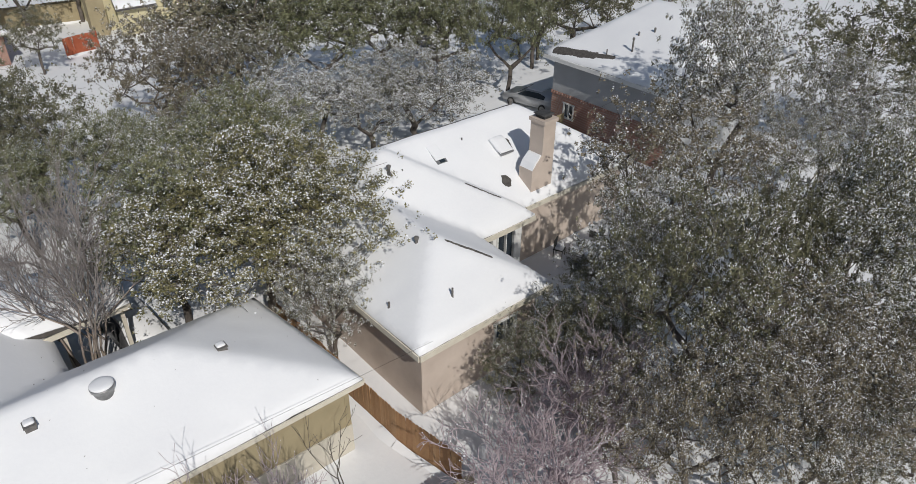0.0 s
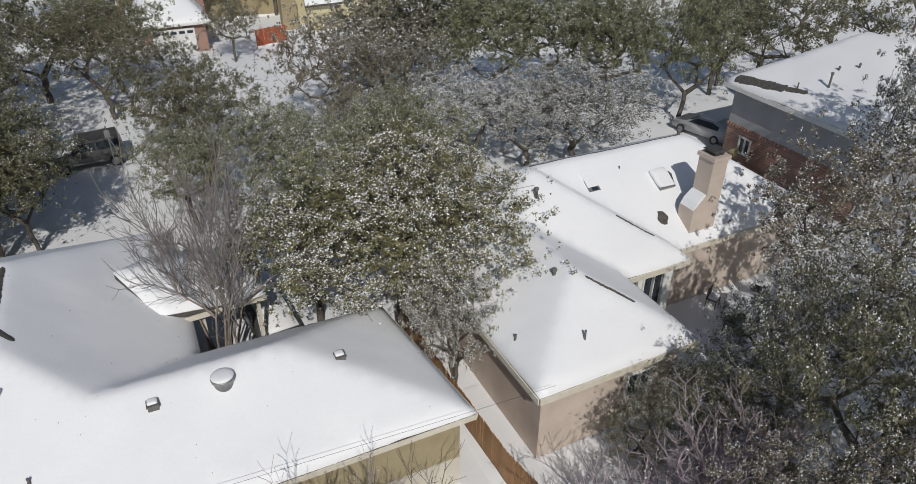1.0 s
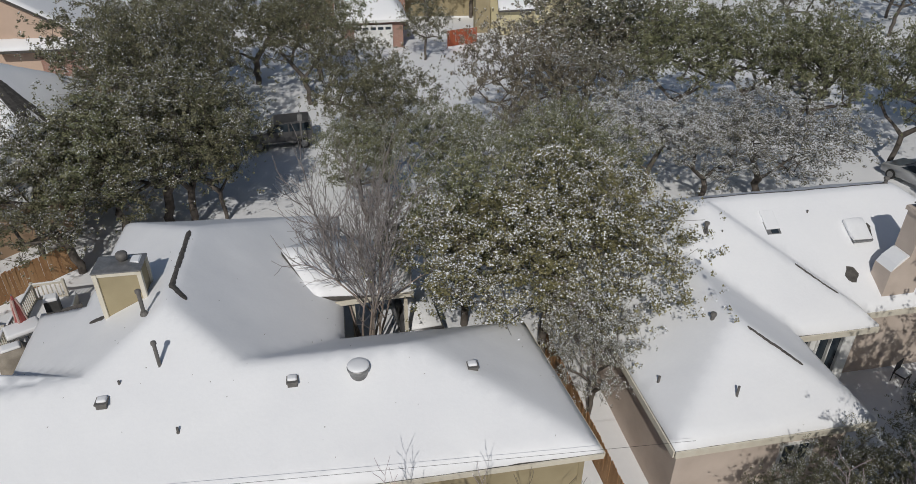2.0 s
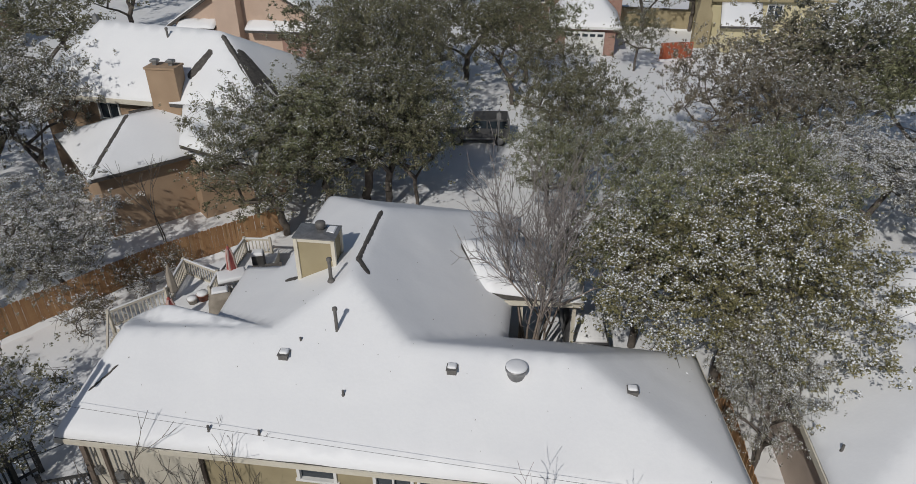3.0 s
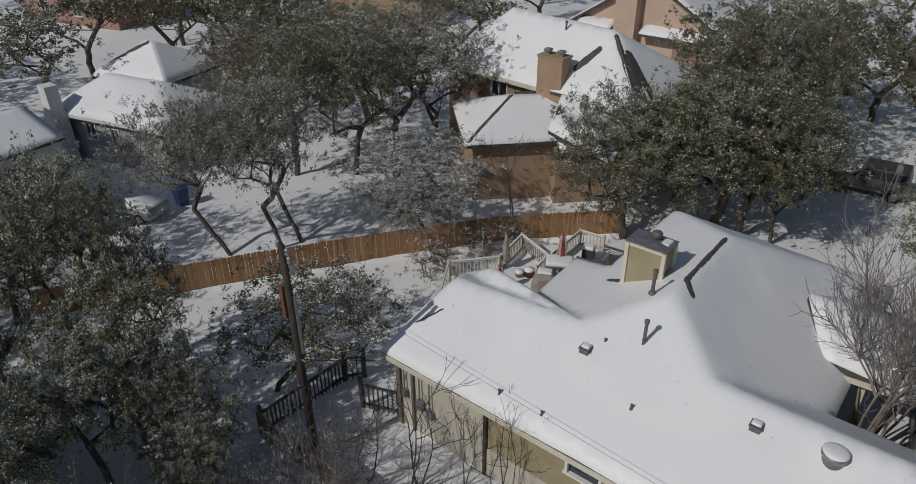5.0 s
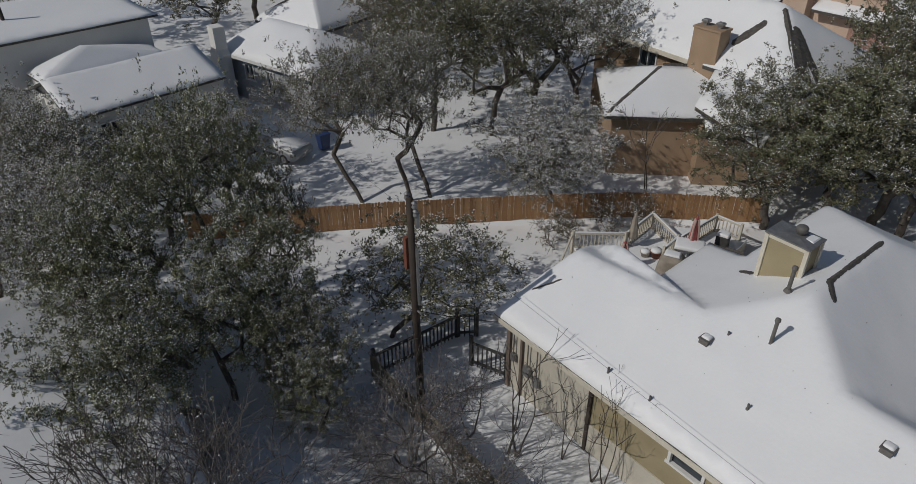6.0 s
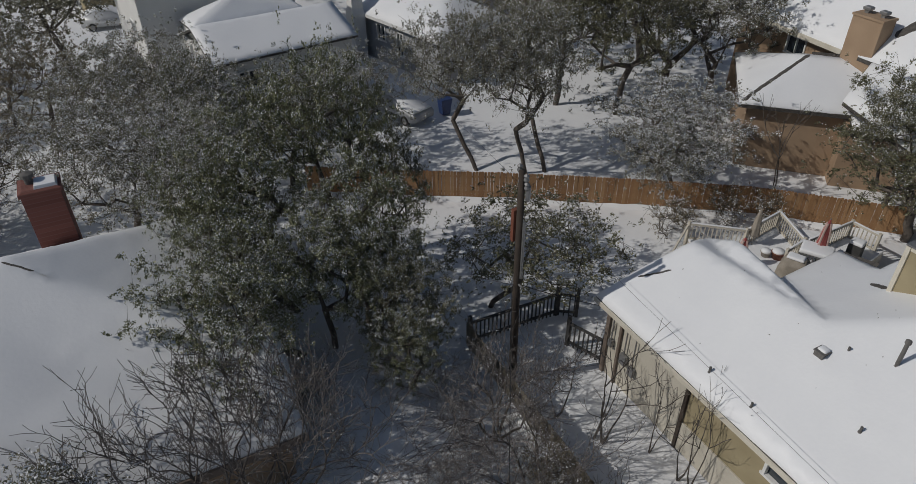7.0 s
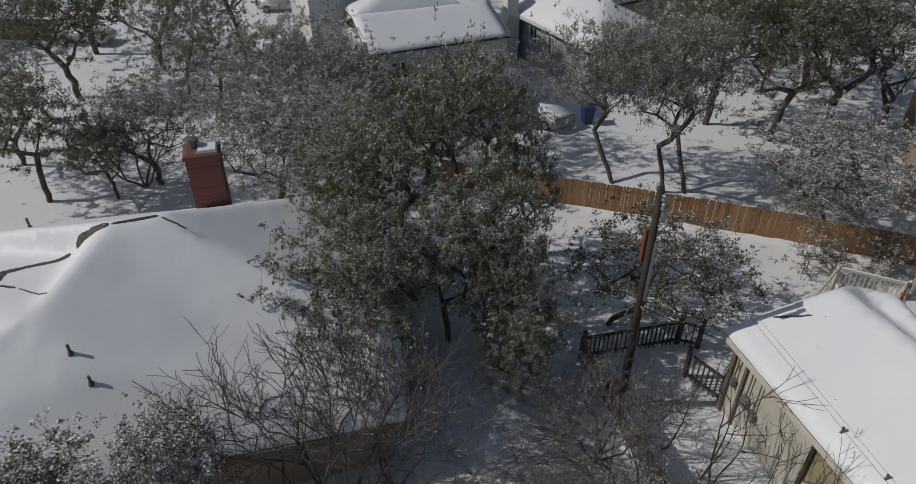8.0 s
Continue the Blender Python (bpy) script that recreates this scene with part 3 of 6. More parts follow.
    strip(h, (20.15, 19.75, 5.0), (20.35, 20.35, 5.3), 0.22, 13)
    strip(h, (18.5, 18.3, 4.12), (18.85, 18.75, 4.35), 0.45, 7)
    h.matrix_basis = pose(0.353, 0.323, 0, 0, 0, 1.03) @ Matrix.Diagonal((0.966, 0.966, 1, 1))
    return h


second_house()


# ------------------------------------------------------------------ further houses
def brick_house():
    """Two storeys: brick below, grey siding above, roof rising away from its long side."""
    h = thing("brick_house", 0, 0, 0, "two-storey house with red brick below grey siding", "house")
    a, b = (34.7, 29.0), (34.37, 19.0)
    wall("wall", a, b, 0, 2.55, BRICK, h, [(1.2, 2.2, 0.9, 2.0)], label="red brick lower wall")
    wall("wall", a, b, 2.56, 5.0, GREYWALL, h, label="grey siding upper wall")
    wall("wall", (44.0, 29.3), (34.7, 29.0), 0, 5.0, GREYWALL, h)
    bm = bmesh.new()
    d = Vector((b[0] - a[0], b[1] - a[1]))
    for k in range(40):
        q = 0.25 * k
        box(bm, a[0] + d.x * q / d.length - 0.03, a[1] + d.y * q / d.length, 2.36, 0.08, 0.1, 0.2, 2)
    tagged(part("brick_course", bm, BRICK, h, "upright brick course"), kind="stuff")
    ev = 5.0
    nw, sw = (34.15, 29.6, ev), (33.8, 18.4, ev)
    pk, pk2 = (41.0, 25.5, 8.0), (41.0, 22.4, 8.0)
    ne, se = (48, 29.8, ev), (48, 18.0, ev)
    roof(h, [[nw, sw, pk2, pk], [sw, se, pk2], [se, ne, pk, pk2], [ne, nw, pk]], smooth=3, step=0.9)
    wall("wall", b, (46.5, 18.8), 0, 5.0, GREYWALL, h)
    wall("wall", (46.5, 18.8), (46.5, 29.3), 0, 5.0, GREYWALL, h)
    wall("wall", (46.5, 29.3), (44.1, 29.3), 0, 5.0, GREYWALL, h)
    bm = bmesh.new()
    box(bm, 33.95, 24.0, 4.72, 0.05, 11.1, 0.26, -1.8)
    part("fascia", bm, WHITE, h)
    strip(h, (34.5, 29.0, 5.42), (34.9, 25.5, 5.55), 0.6, 11)
    strip(h, (34.9, 25.6, 5.5), (35.1, 24.2, 5.6), 0.35, 12)
    vent_pipe(h, 36.0, 23.6, 5.9, 0.9, 0.06, True)
    vent_pipe(h, 37.4, 24.2, 6.5, 0.3, 0.05, True)
    vent_pipe(h, 38.0, 23.4, 6.8, 0.3, 0.05, True)
    vent_pipe(h, 35.2, 25.0, 5.6, 0.45, 0.04)
    h.matrix_basis = pose(0.310, 0.487, 0, 0, 0, 1.83) @ Matrix.Diagonal((0.936, 0.936, 1, 1))
    return h


brick_house()


def house_shell(name, corners, eave, ridge, mat, label, openings=None, overhang=0.45, step=1.0, smooth=3, fascia=None):
    """A plain hipped house on four corners (anticlockwise); the ridge is given by its two ends."""
    h = thing(name, 0, 0, 0, label, "house")
    c = [Vector(p) for p in corners]
    mid = sum(c, Vector((0, 0))) / 4
    for k in range(4):
        p, q = c[k], c[(k + 1) % 4]
        wall("wall", p, q, 0, eave + 0.02, mat, h, (openings or {}).get(k, ()))
    out = []
    for k in range(4):
        a, b = (c[k] - c[k - 1]).normalized(), (c[k] - c[(k + 1) % 4]).normalized()
        q = c[k] + (a + b) * overhang
        out.append((q.x, q.y, eave))
    r0, r1 = ridge
    roof(h, [[out[0], out[1], r1, r0], [out[1], out[2], r1], [out[2], out[3], r0, r1], [out[3], out[0], r0]], step=step, smooth=smooth)
    if fascia:
        for k in range(4):
            p, q = Vector(out[k]), Vector(out[(k + 1) % 4])
            d = q - p
            bm = bmesh.new()
            box(bm, (p.x + q.x) / 2, (p.y + q.y) / 2, eave - 0.2, d.length, 0.06, 0.22, math.degrees(math.atan2(d.y, d.x)))
            part("fascia", bm, fascia, h)
    return h


def brown_house():
    h = thing("brown_house", 0, 0, 0, "tall brown stucco house with a steep snowy roof", "house")
    # lower angled wing
    o, u, v = Vector((-22.1, 28.7)), Vector((0.70, 0.714)), Vector((-0.714, 0.70))

    def at(a, b, z=None):
        q = o + u * a + v * b
        return (q.x, q.y) if z is None else (q.x, q.y, z)
    wall("wall", at(0, 0), at(4.6, 0), 0, 3.6, BROWN, h, label="brown stucco wall")
    wall("wall", at(4.6, 0), at(4.6, -1.0), 0, 3.3, BROWN, h)
    wall("wall", at(4.6, -1.0), at(9.5, -1.0), 0, 3.3, BROWN, h)
    wall("wall", at(0, 7), at(0, 0), 0, 3.6, BROWN, h)
    e = 3.65
    lw, lr = at(-0.5, -0.45, e), at(4.7, -0.45, e)
    roof(h, [[lw, lr, at(6.0, 3.2, 5.2), at(2.8, 3.15, 5.2)], [at(-0.5, 7.0, e), lw, at(2.8, 3.15, 5.2)], [lr, at(4.75, -1.5, 3.2), at(10.2, -1.5, 3.2), at(10.2, 3.2, 5.2), at(6.0, 3.2, 5.2)]], step=0.6, smooth=2)
    strip(h, at(-0.3, -0.3, 3.95), at(2.75, 3.05, 5.38), 0.2, 21)
    strip(h, at(2.85, 3.15, 5.4), at(5.8, 3.2, 5.4), 0.12, 25)
    # upper storey
    c = [(-29.2, 35.2), (-15.2, 33.9), (-14.6, 41.3), (-28.6, 42.4)]
    wall("wall", c[0], c[1], 0, 5.6, BROWN, h, [(3.8, 5.2, 4.1, 5.2)], label="brown stucco wall")
    wall("wall", c[1], c[2], 0, 5.6, BROWN, h)
    wall("wall", c[2], c[3], 0, 5.6, BROWN, h)
    wall("wall", c[3], c[0], 0, 5.6, BROWN, h)
    e = 5.6
    a0, a1, a2, a3 = (-29.7, 34.7, e), (-14.7, 33.4, e), (-14.1, 41.8, e), (-29.1, 42.9, e)
    r0, r1 = (-26.4, 38.4, 8.75), (-18.3, 37.2, 8.65)
    roof(h, [[(-19.7, 34.0, 5.55), (-14.7, 33.5, 5.55), (-14.4, 30.4, 3.8), (-18.8, 31.2, 4.4)]], step=0.8, smooth=1, label="lower run of shingle roof under snow")
    roof(h, [[a0, a1, r1, r0], [a1, a2, r1], [a2, a3, r0, r1], [a3, a0, r0]], step=0.8, smooth=3)
    bm = bmesh.new()
    box(bm, -25.55, 34.31, 5.36, 8.2, 0.06, 0.26, -4.95)
    part("fascia", bm, TRIM, h)
    strip(h, (-18.2, 37.0, 8.8), (-15.0, 33.9, 6.0), 0.3, 22)
    strip(h, (-17.0, 36.4, 8.2), (-15.0, 34.5, 6.4), 0.7, 26)
    strip(h, (-17.2, 36.6, 8.3), (-14.6, 35.3, 6.2), 0.5, 23)
    bm = bmesh.new()
    stack(bm, [(-20.6, 34.4, 1.65, 1.0, 4.2), (-20.6, 34.4, 1.65, 1.0, 7.45), (-20.6, 34.4, 1.75, 1.1, 7.47), (-20.6, 34.4, 1.75, 1.1, 7.58)])
    ch = part("chimney", bm, BROWN, h, "brown stucco chimney")
    for dx in (-0.45, 0.45):
        bm = bmesh.new()
        stack(bm, [(-20.6 + dx, 34.4, 0.22, 0.22, 7.58), (-20.6 + dx, 34.4, 0.22, 0.22, 7.74), (-20.6 + dx, 34.4, 0.4, 0.36, 7.75), (-20.6 + dx, 34.4, 0.4, 0.36, 7.86), (-20.6 + dx, 34.4, 0.3, 0.28, 7.9)])
        part("flue", bm, METAL, ch, "capped metal flue")
    strip(h, (-19.6, 34.9, 6.25), (-18.6, 36.2, 6.95), 0.45, 24)
    bm = bmesh.new()
    lathe(bm, -26.6, 38.4, [(0.25, 8.75), (0.18, 9.1), (0.02, 9.2)], 8)
    part("finial", bm, METAL, h)
    vent_pipe(h, -21.5, 37.0, 8.0, 0.8, 0.06, True)
    vent_pipe(h, -17.3, 35.2, 7.0, 0.15, 0.12)
    return h


brown_house()


def left_house():
    h = thing("low_pitch_house", 0, 0, 0, "house with a broad low snow-covered roof and brick chimney", "house")
    e = 3.2
    ne, nw, se, sw = (-12.8, 2.35, e), (-25.0, 3.5, e), (-12.9, -16, e), (-26.0, -16, e)
    r0, r1, r2, r3 = (-19.31, -3.88, 6.8), (-19.22, -5.27, 6.8), (-19.64, -6.69, 5.47), (-19.64, -11.96, 5.47)
    # a low cross ridge on the east slope
    v0, v1, c0, c1 = (-17.5, -4.16, 5.85), (-15.75, -2.4, 4.83), (-14.9, -5.35, 5.1), (-16.35, -7.05, 6.0)
    ne2 = (-14.7, 2.5, 4.2)
    roof(h, [[ne, nw, ne2], [ne2, nw, r0], [ne, ne2, r0, v0, v1], [r0, r1, v0], [v0, r1, r2, c1], [v0, c1, c0, v1], [v1, c0, se, ne], [c0, c1, se], [c1, r2, r3, se], [se, r3, sw], [r0, nw, r1], [nw, sw, r1], [r1, sw, r2], [r2, sw, r3]], step=0.5, smooth=2)
    wall("wall", (-13.4, -15.5), (-13.3, 1.9), 0, 3.15, BROWN, h, [(8.0, 9.6, 0.9, 2.2)])
    wall("wall", (-13.3, 1.9), (-24.6, 3.0), 0, 3.15, BROWN, h)
    wall("wall", (-24.6, 3.0), (-25.5, -15.5), 0, 3.15, BROWN, h)
    wall("wall", (-25.5, -15.5), (-13.4, -15.5), 0, 3.15, BROWN, h)
    bm = bmesh.new()
    box(bm, -12.8, -6.8, 2.95, 0.06, 18.3, 0.26, -0.3)
    part("fascia", bm, FASCIA, h, "dark eave board")
    bm = bmesh.new()
    stack(bm, [(-23.4, -2.75, 1.0, 1.15, 3.0), (-23.4, -2.75, 1.0, 1.15, 6.75), (-23.4, -2.75, 1.1, 1.25, 6.77), (-23.4, -2.75, 1.1, 1.25, 6.9), (-23.4, -2.75, 0.9, 1.0, 6.95)])
    c = part("chimney", bm, BRICKDARK, h, "dark red brick chimney")
    bm = bmesh.new()
    stack(bm, [(-23.3, -2.55, 0.7, 0.7, 6.92), (-23.3, -2.55, 0.6, 0.6, 7.05)])
    part("snow_cap", bm, SNOW_ROOF, c)
    bm = bmesh.new()
    lathe(bm, -23.5, -3.0, [(0.13, 6.9), (0.13, 7.15), (0.2, 7.17), (0.2, 7.3), (0.02, 7.35)], 12)
    part("flue", bm, PIPE, c)
    strip(h, (-19.31, -3.88, 6.8), (-19.22, -5.18, 6.8), 0.14, 31)
    strip(h, (-19.22, -5.27, 6.8), (-19.59, -6.43, 5.6), 0.24, 32)
    strip(h, (-19.54, -6.67, 5.6), (-19.16, -8.58, 5.6), 0.2, 33)
    strip(h, (-19.22, -3.78, 6.8), (-18.76, -3.08, 6.4), 0.06, 34)
    strip(h, (-19.17, -8.42, 5.47), (-18.4, -8.5, 4.9), 0.22, 35)
    strip(h, (-18.4, -8.5, 4.9), (-18.0, -7.8, 4.8), 0.08, 36)
    for x, y, z, hh in ((-17.0, 0.2, 5.1, 0.22), (-15.3, -6.05, 5.2, 0.2), (-14.6, -5.6, 4.9, 0.16), (-21.8, -8.32, 4.9, 0.25)):
        vent_pipe(h, x, y, on_snow(h, Vector((x, y, z)), 0).z, hh + 0.1, 0.04)
    turbine(h, -17.0, -8.7, on_snow(h, Vector((-17.0, -8.7, 4.2)), 0).z)
    strip(h, (-17.95, -7.7, 4.8), (-17.04, -6.7, 4.8), 0.035, 37)
    return h


left = left_house()
left.matrix_basis = pose(0.009, -0.014, -0.917) @ Matrix.Scale(1.05, 4)


def white_house():
    h = thing("white_modern_house", 0, 0, 0, "tall white stucco house with low-pitched snowy roofs", "house")
    e = 5.0
    a, b, c, d = (-36.1, 5.0, e), (-37.1, 13.4, e), (-42.9, 12.7, e), (-42.1, 4.3, e)
    r0, r1 = (-39.2, 4.7, 6.1), (-40.0, 13.0, 6.1)
    roof(h, [[a, b, r1, r0], [r0, r1, c, d]], snow=0.09, step=0.7, smooth=0, depth=0.12)
    wall("wall", (-36.5, 5.3), (-37.4, 13.1), 0, 4.95, WHITEWALL, h, [(1.0, 2.2, 3.2, 4.3), (5.0, 6.2, 3.2, 4.3)])
    wall("wall", (-42.5, 4.6), (-36.5, 5.3), 0, 4.95, WHITEWALL, h, [(0.8, 2.0, 0.8, 4.4), (2.6, 4.2, 0.8, 4.4)])
    wall("wall", (-37.4, 13.1), (-42.5, 12.6), 0, 4.95, WHITEWALL, h)
    wall("wall", (-43.0, 2.6), (-43.8, 11.8), 0, 7.3, WHITEWALL, h, label="tall white stucco wall")
    wall("wall", (-50.0, 1.8), (-43.0, 2.6), 0, 7.3, WHITEWALL, h, [(4.2, 5.2, 4.2, 5.2)])
    wall("wall", (-43.8, 11.8), (-50.5, 11.0), 0, 7.3, WHITEWALL, h)
    roof(h, [[(-42.6, 2.2, 7.3), (-43.4, 12.3, 7.3), (-51, 11.4, 7.6), (-50.4, 1.4, 7.6)]], step=1.5, smooth=0, snow=0.09, depth=0.12)
    q = [(-40.3, 4.9, 5.7), (-41.0, 11.6, 5.7), (-43.0, 11.4, 5.7), (-42.4, 4.6, 5.7), (-41.6, 7.4, 6.75)]
    roof(h, [[q[0], q[1], q[4]], [q[1], q[2], q[4]], [q[2], q[3], q[4]], [q[3], q[0], q[4]]], snow=0.09, step=0.6, smooth=0, depth=0.12, label="small hipped roof under snow")
    wall("wall", (-42.3, 4.75), (-40.4, 5.0), 4.96, 5.66, WHITEWALL, h, label="white parapet between the roofs")
    for k in range(3):
        bm = bmesh.new()
        box(bm, -42.2 + 1.9 * k, 4.46 + 0.22 * k, 0.0, 0.16, 0.16, 4.9)
        part("corner_post", bm, WHITE, h, "white upright post")
    return h


white_house()
house_shell("grey_house", [(-47.5, 17.2), (-38.9, 19.5), (-40.3, 25.2), (-48.8, 23.0)], 3.2, ((-45.8, 20.2, 5.1), (-41.8, 21.6, 4.9)), GREYWALL, "grey house behind trees with a snowy hip roof", {0: [(2.2, 3.2, 1.5, 2.7), (4.4, 5.2, 0.9, 2.6)]}, fascia=WHITE, smooth=1)
bm = bmesh.new()
stack(bm, [(-46.6, 16.7, 1.4, 0.9, 0), (-46.6, 16.7, 1.4, 0.9, 3.2), (-46.6, 16.7, 1.0, 0.8, 3.6), (-46.6, 16.7, 1.0, 0.8, 5.1)])
part("chimney", bm, WHITEWALL, bpy.data.objects["grey_house"], "pale chimney stack")
house_shell("pyramid_roof_house", [(-53.2, 23.0), (-47.6, 24.9), (-49.0, 30.4), (-54.8, 28.4)], 3.0, ((-51.0, 26.0, 5.2), (-50.6, 26.1, 5.2)), GREYWALL, "grey house with a pointed snowy roof", smooth=0, step=0.8)
strip(bpy.data.objects["pyramid_roof_house"], (-50.6, 26.0, 5.2), (-53.0, 23.4, 3.2), 0.25, 41)
house_shell("dark_brick_house", [(-92, 33), (-78, 37), (-81, 47), (-95, 43)], 4.6, ((-88, 39.2, 7.8), (-84, 40.6, 7.8)), BRICK, "dark red brick house far behind trees", {0: [(3, 4.4, 1, 2.4), (8, 9.4, 1, 2.4)]})
house_shell("far_snowy_house", [(-64, 55), (-52, 58), (-54, 66), (-66, 63)], 3.4, ((-61, 59.8, 6.0), (-57, 60.8, 6.0)), BROWN, "far brown house with a snowy roof")
house_shell("carport_house", [(-78, -2.5), (-66, 0.0), (-68, 9.0), (-80, 6.5)], 3.4, ((-75, 2.5, 5.6), (-71, 4.0, 5.6)), TAN, "tan house with a snowy roof", {0: [(7.0, 11.0, 0.1, 2.5)]})


def peach_house():
    h = thing("peach_house", 0, 0, 0, "two-storey peach stucco house with a gable and chimney", "house")
    x0, x1, y = -31.0, -17.5, 55.0
    wall("wall", (x0, y), (x1, y), 0, 4.6, PEACH, h, [(4.6, 5.5, 2.6, 4.0), (9.6, 11.2, 2.8, 3.9)])
    wall("wall", (x1, y), (x1, y + 10), 0, 4.6, PEACH, h)
    wall("wall", (x0, y + 10), (x0, y), 0, 4.6, PEACH, h)
    bm = bmesh.new()
    px = -24.5
    for yy in (y, y + 0.2):
        bm.faces.new([bm.verts.new(c) for c in ((x0, yy, 4.6), (x1, yy, 4.6), (px, yy, 8.6))])
    bm.verts.ensure_lookup_table()
    for a, b in ((0, 1), (1, 2), (2, 0)):
        bm.faces.new((bm.verts[a], bm.verts[b], bm.verts[b + 3], bm.verts[a + 3]))
    part("gable", bm, PEACH, h)
    roof(h, [[(x0 - .6, y - .5, 4.4), (px, y - .5, 8.8), (px, y + 10, 8.8), (x0 - .6, y + 10, 4.4)], [(px, y - .5, 8.8), (x1 + .6, y - .5, 4.4), (x1 + .6, y + 10, 4.4), (px, y + 10, 8.8)]], step=1.0, smooth=2)
    for a, b in ((-30.5, -27.2), (-24.6, -17.0)):
        roof(h, [[(a, y - 1.0, 4.4), (b, y - 1.0, 4.4), (b, y + 0.1, 4.9), (a, y + 0.1, 4.9)]], step=0.8, smooth=1, label="narrow skirt roof with snow")
    bm = bmesh.new()
    stack(bm, [(-26.0, y - 0.5, 1.9, 1.0, 0), (-26.0, y - 0.5, 1.9, 1.0, 10.2)])
    part("chimney", bm, PEACH, h, "wide peach chimney")
    bm = bmesh.new()
    box(bm, -19.8, y - 0.06, 1.0, 4.2, 0.1, 3.3)
    part("brick_panel", bm, BRICK, h)
    return h


peach_house()


def garage_house():
    h = house_shell("garage_house", [(0.2, 66.2), (6.0, 66.2), (6.0, 72.0), (0.2, 72.0)], 2.7, ((2.0, 69.8, 5.2), (4.0, 70.0, 5.2)), BRICK, "brick garage with a white door and snowy roof", fascia=WHITE)
    bm = bmesh.new()
    box(bm, 3.2, 66.14, 0.0, 3.6, 0.1, 2.2)
    d = part("garage_door", bm, WHITE, h, "white panelled garage door")
    for k in range(5):
        bm = bmesh.new()
        box(bm, 1.8 + 0.7 * k, 66.07, 1.75, 0.5, 0.03, 0.25)
        part("pane", bm, GLASS, d)
    return h


garage_house()
house_shell("red_gable_house", [(-4, 74), (7, 74), (7, 82), (-4, 82)], 4.8, ((0, 78, 7.4), (3, 78, 7.4)), BRICK, "two-storey red brick house with white windows", {0: [(2, 3.2, 3, 4.4), (6, 7.4, 3, 4.4)]})


def yellow_house():
    h = house_shell("yellow_house", [(17.2, 70.5), (28.5, 71.5), (28.0, 79.5), (16.7, 78.5)], 4.4, ((20.5, 75, 7.0), (25.5, 75.4, 7.0)), YELLOW, "pale yellow house with an arched window and snowy roof", {0: [(5.5, 7.0, 2.4, 3.9)]}, fascia=TAN)
    roof(h, [[(17.8, 67.2, 2.6), (21.6, 67.4, 2.6), (22.0, 70.4, 4.1), (18.2, 70.2, 4.1)]], step=1.0, smooth=1, label="lower lean-to roof with snow")
    wall("wall", (18.0, 67.7), (21.4, 67.9), 0, 2.6, YELLOW, h)
    bm = bmesh.new()
    stack(bm, [(16.6, 69.6, 1.5, 1.1, 0), (16.6, 69.6, 1.5, 1.1, 3.2), (16.5, 69.6, 1.0, 1.1, 4.0), (16.5, 69.6, 1.0, 1.1, 7.4)])
    part("chimney", bm, TAN, h, "dull tan chimney")
    return h


yellow = yellow_house()
yellow.matrix_basis = pose(-2.1, 1.0, 0)


# ------------------------------------------------------------------ fences
def plank_mesh(name, w, h, t, mat, pointed=0.0):
    bm = bmesh.new()
    prof = [(-w / 2, 0), (w / 2, 0), (w / 2, h - pointed), (w / 4, h), (-w / 4, h), (-w / 2, h - pointed)]
    a = [bm.verts.new((x, -t / 2, z)) for x, z in prof]
    b = [bm.verts.new((x, t / 2, z)) for x, z in prof]
    bm.faces.new(a)
    bm.faces.new(b[::-1])
    for k in range(len(prof)):
        bm.faces.new((a[k], b[k], b[(k + 1) % 6], a[(k + 1) % 6]))
    bmesh.ops.recalc_face_normals(bm, faces=bm.faces)
    me = bpy.data.meshes.new(name)
    bm.to_mesh(me)
    bm.free()
    me.materials.append(mat)
    return me


